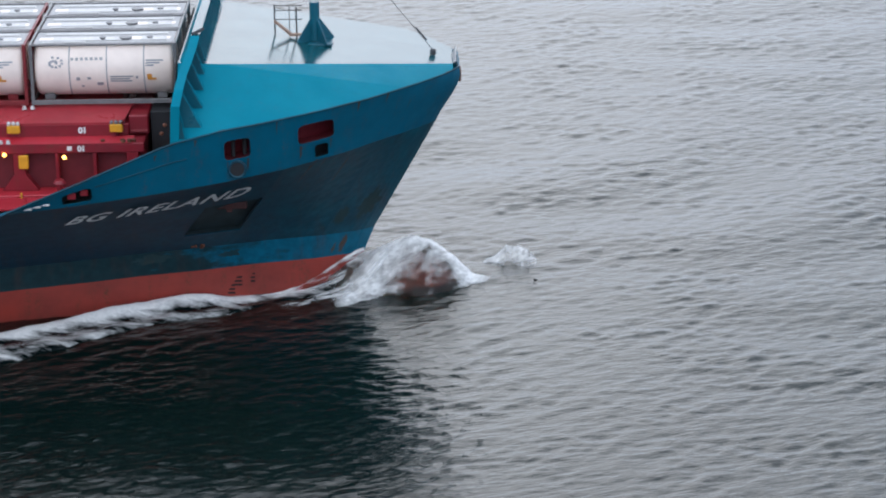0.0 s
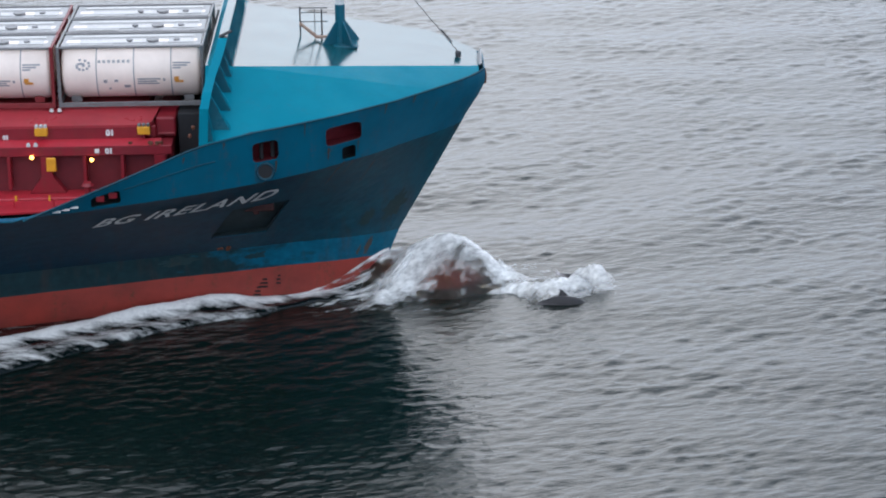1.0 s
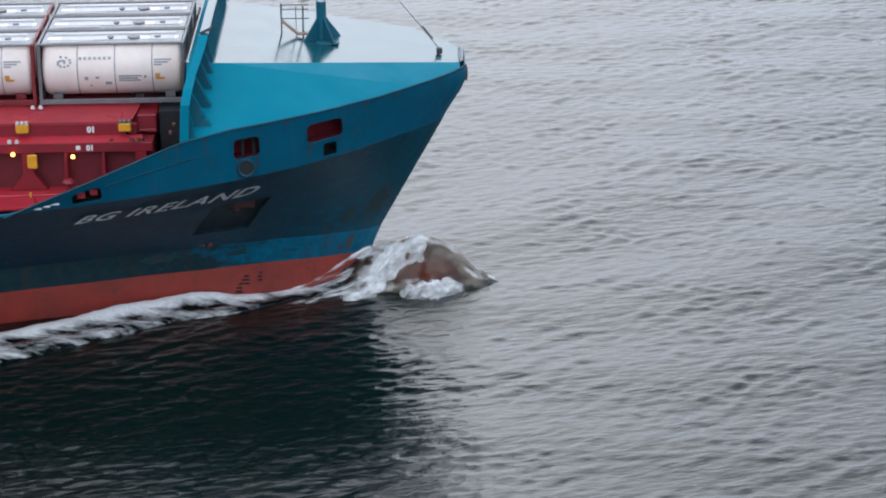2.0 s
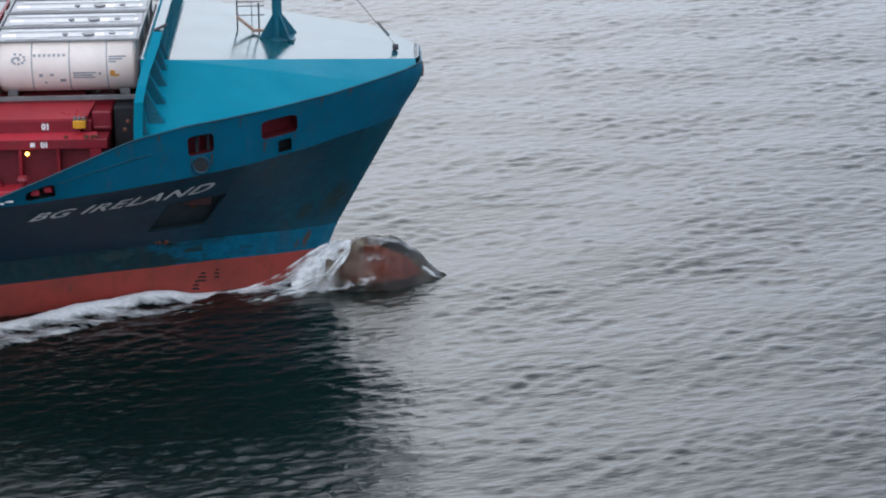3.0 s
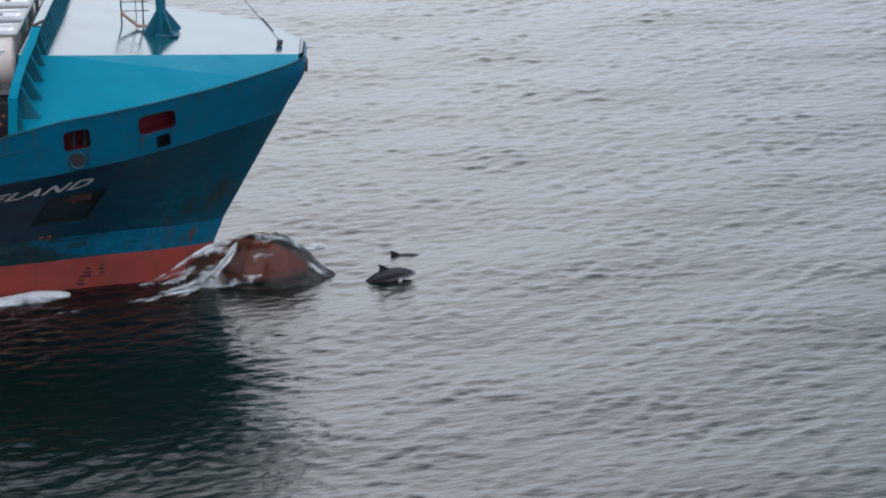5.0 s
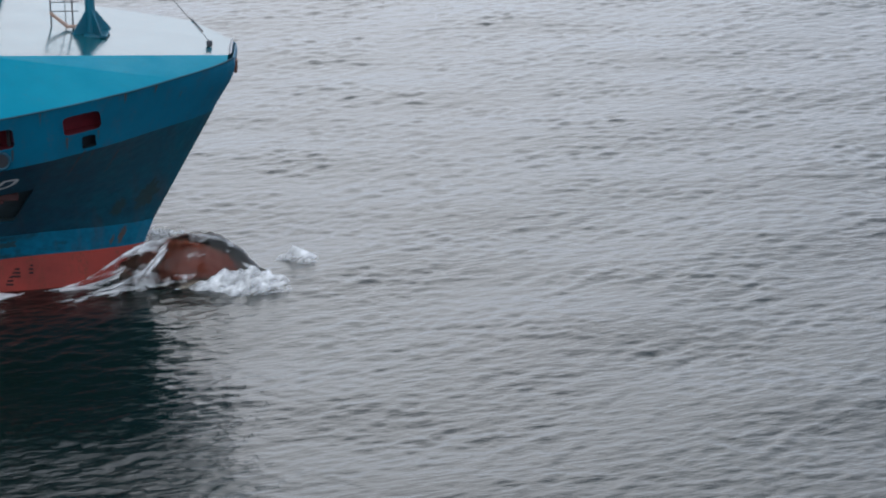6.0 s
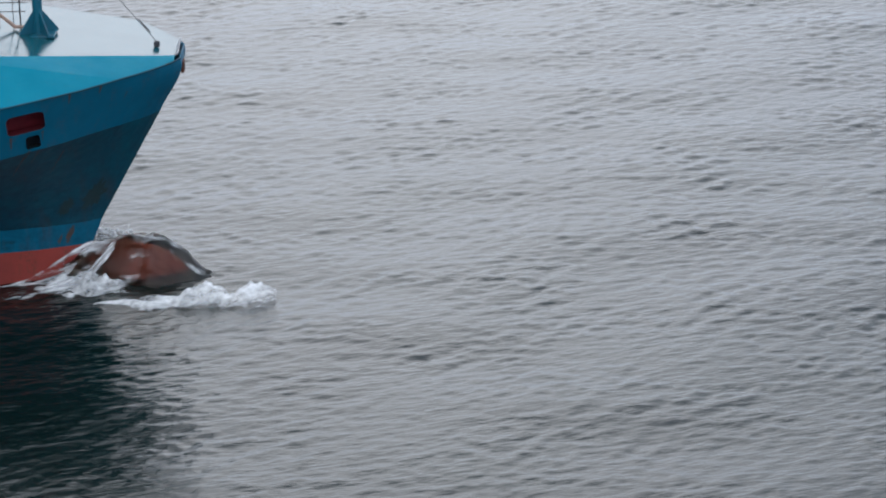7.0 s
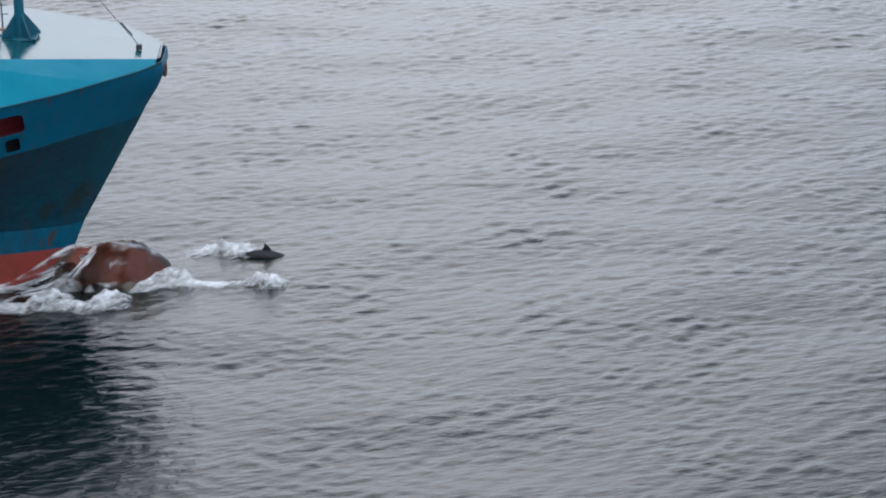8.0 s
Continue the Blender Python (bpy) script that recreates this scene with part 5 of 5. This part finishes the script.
    near_rows = [(0, 3.6, 0.0, -0.5, 10), (0.2, 3.97, -0.6, -0.11, 6), (0.4, 4.1, -1.3, -0.05, 0), (0.6, 3.98, -1.6, -0.05, -4, -5), (0.8, 3.2, -2.1, -0.12, -4, -14), (1.0, 3.35, -2.8, 0.02, -5, -24), (1.2, 3.4, -2.9, -0.25, -14, -18), (1.5, 3.5, -2.5, -1.4, -10), (4.7, 3.4, -1.2, -1.4, 6), (5.0, 3.4, -1.3, 0.15, 14), (5.15, 3.45, -1.5, 0.32, 0), (5.3, 3.5, -1.7, 0.10, -15), (5.4, 3.58, -2.0, -0.15, -20), (5.5, 3.6, -2.2, -0.6, -20), (5.8, 2.6, -3.8, -0.8, 0), (6.0, 2.45, -4.0, -0.62, 6), (6.1, 2.56, -4.0, -0.30, 8), (6.2, 2.76, -3.8, -0.08, 6), (6.3, 2.8, -3.7, 0.08, 2), (6.4, 2.5, -3.6, 0.18, -4), (6.5, 2.33, -3.6, 0.24, -10), (6.6, 2.35, -3.7, 0.10, -13), (6.7, 2.45, -3.8, -0.18, -12), (6.8, 2.7, -3.9, -0.48, -14), (7.0, 3.4, -2.2, -0.8, 4), (7.2, 3.94, -0.9, -0.18, 10), (7.3, 4.1, -1.0, 0.02, 8), (7.4, 4.25, -1.0, 0.20, 3), (7.5, 4.50, -1.0, 0.36, -6), (7.6, 4.65, -1.0, 0.40, -10), (7.7, 4.7, -1.1, 0.31, -14), (7.8, 4.68, -1.2, 0.2, -20), (7.9, 4.7, -1.3, -0.02, -25), (8.0, 4.85, -1.4, -0.35, -28)]
    for ob, rows in ((far_dolphin, far_rows), (near_dolphin, near_rows)):
        walk(ob, [(t, beside(t, x, y, z, sum(tilt), -nose, 0)) for t, x, y, z, nose, *tilt in rows])
        ob.scale = (1.04, 1.04, 1.04)

    # splashes stay where the water was struck: seconds of birth, place beside the ship then, size, life, drift
    bursts = [
        ("high", -0.35, 3.4, 2.6, 0.85, 1.0, 1), ("high", 0.42, 3.0, 0.6, 0.85, 0.7, 2), ("high", 0.92, 4.5, -0.4, 1.05, 0.8, 3),
        ("low", 0.85, 3.1, -1.5, 1.1, 1.2, 4), ("trail", 0.8, 2.0, -1.0, 0.9, 1.2, 17), ("low", 4.25, 3.2, 3.2, 0.5, 0.6, 5), ("low", 5.15, 3.5, -1.6, 0.95, 1.9, 6),
        ("trail", 5.2, 2.0, -1.5, 0.7, 1.7, 7), ("high", 5.15, 2.3, 2.7, 0.95, 0.9, 8), ("high", 5.72, 3.6, 1.5, 0.72, 0.8, 9),
        ("trail", 6.2, 1.7, -3.7, 0.8, 1.7, 10), ("low", 5.75, 1.5, -2.2, 0.9, 1.4, 18), ("low", 6.85, 2.9, -3.4, 0.85, 1.6, 11), ("low", 6.7, 1.6, -3.4, 0.8, 1.6, 12),
        ("low", 7.35, 3.75, -0.9, 0.75, 1.2, 13), ("trail", 7.5, 3.5, -1.0, 0.85, 1.2, 14), ("low", 7.72, 3.7, 3.1, 0.75, 1.0, 15), ("high", 7.85, 4.75, -1.2, 0.8, 0.8, 16),
    ]
    for kind, born, x, y, size, life, seed in bursts:
        ob = splash(kind, seed)
        ob.scale = (size, size, size)
        rows, drift = [], 2.2
        for t, dz in ((born - 0.25, -1.6), (born - 0.1, -0.9 * size), (born + 0.12, 0), (born + 0.12 + life * 0.45, -0.05 * size), (born + 0.12 + life, -0.32 * size), (born + 0.6 + life, -1.6)):
            rows.append((t, pose(x + SPEED * born + drift * (t - born), y, dz)))
        if rows[0][0] > 0:
            rows.insert(0, (0, rows[0][1]))
        rows = [r for r in rows if 0 <= r[0] <= 8] or rows
        if rows[0][0] > 0:
            rows.insert(0, (0, rows[0][1]))
        if rows[-1][0] < 8:
            rows.append((8, rows[-1][1]))
        walk(ob, rows)


motions()
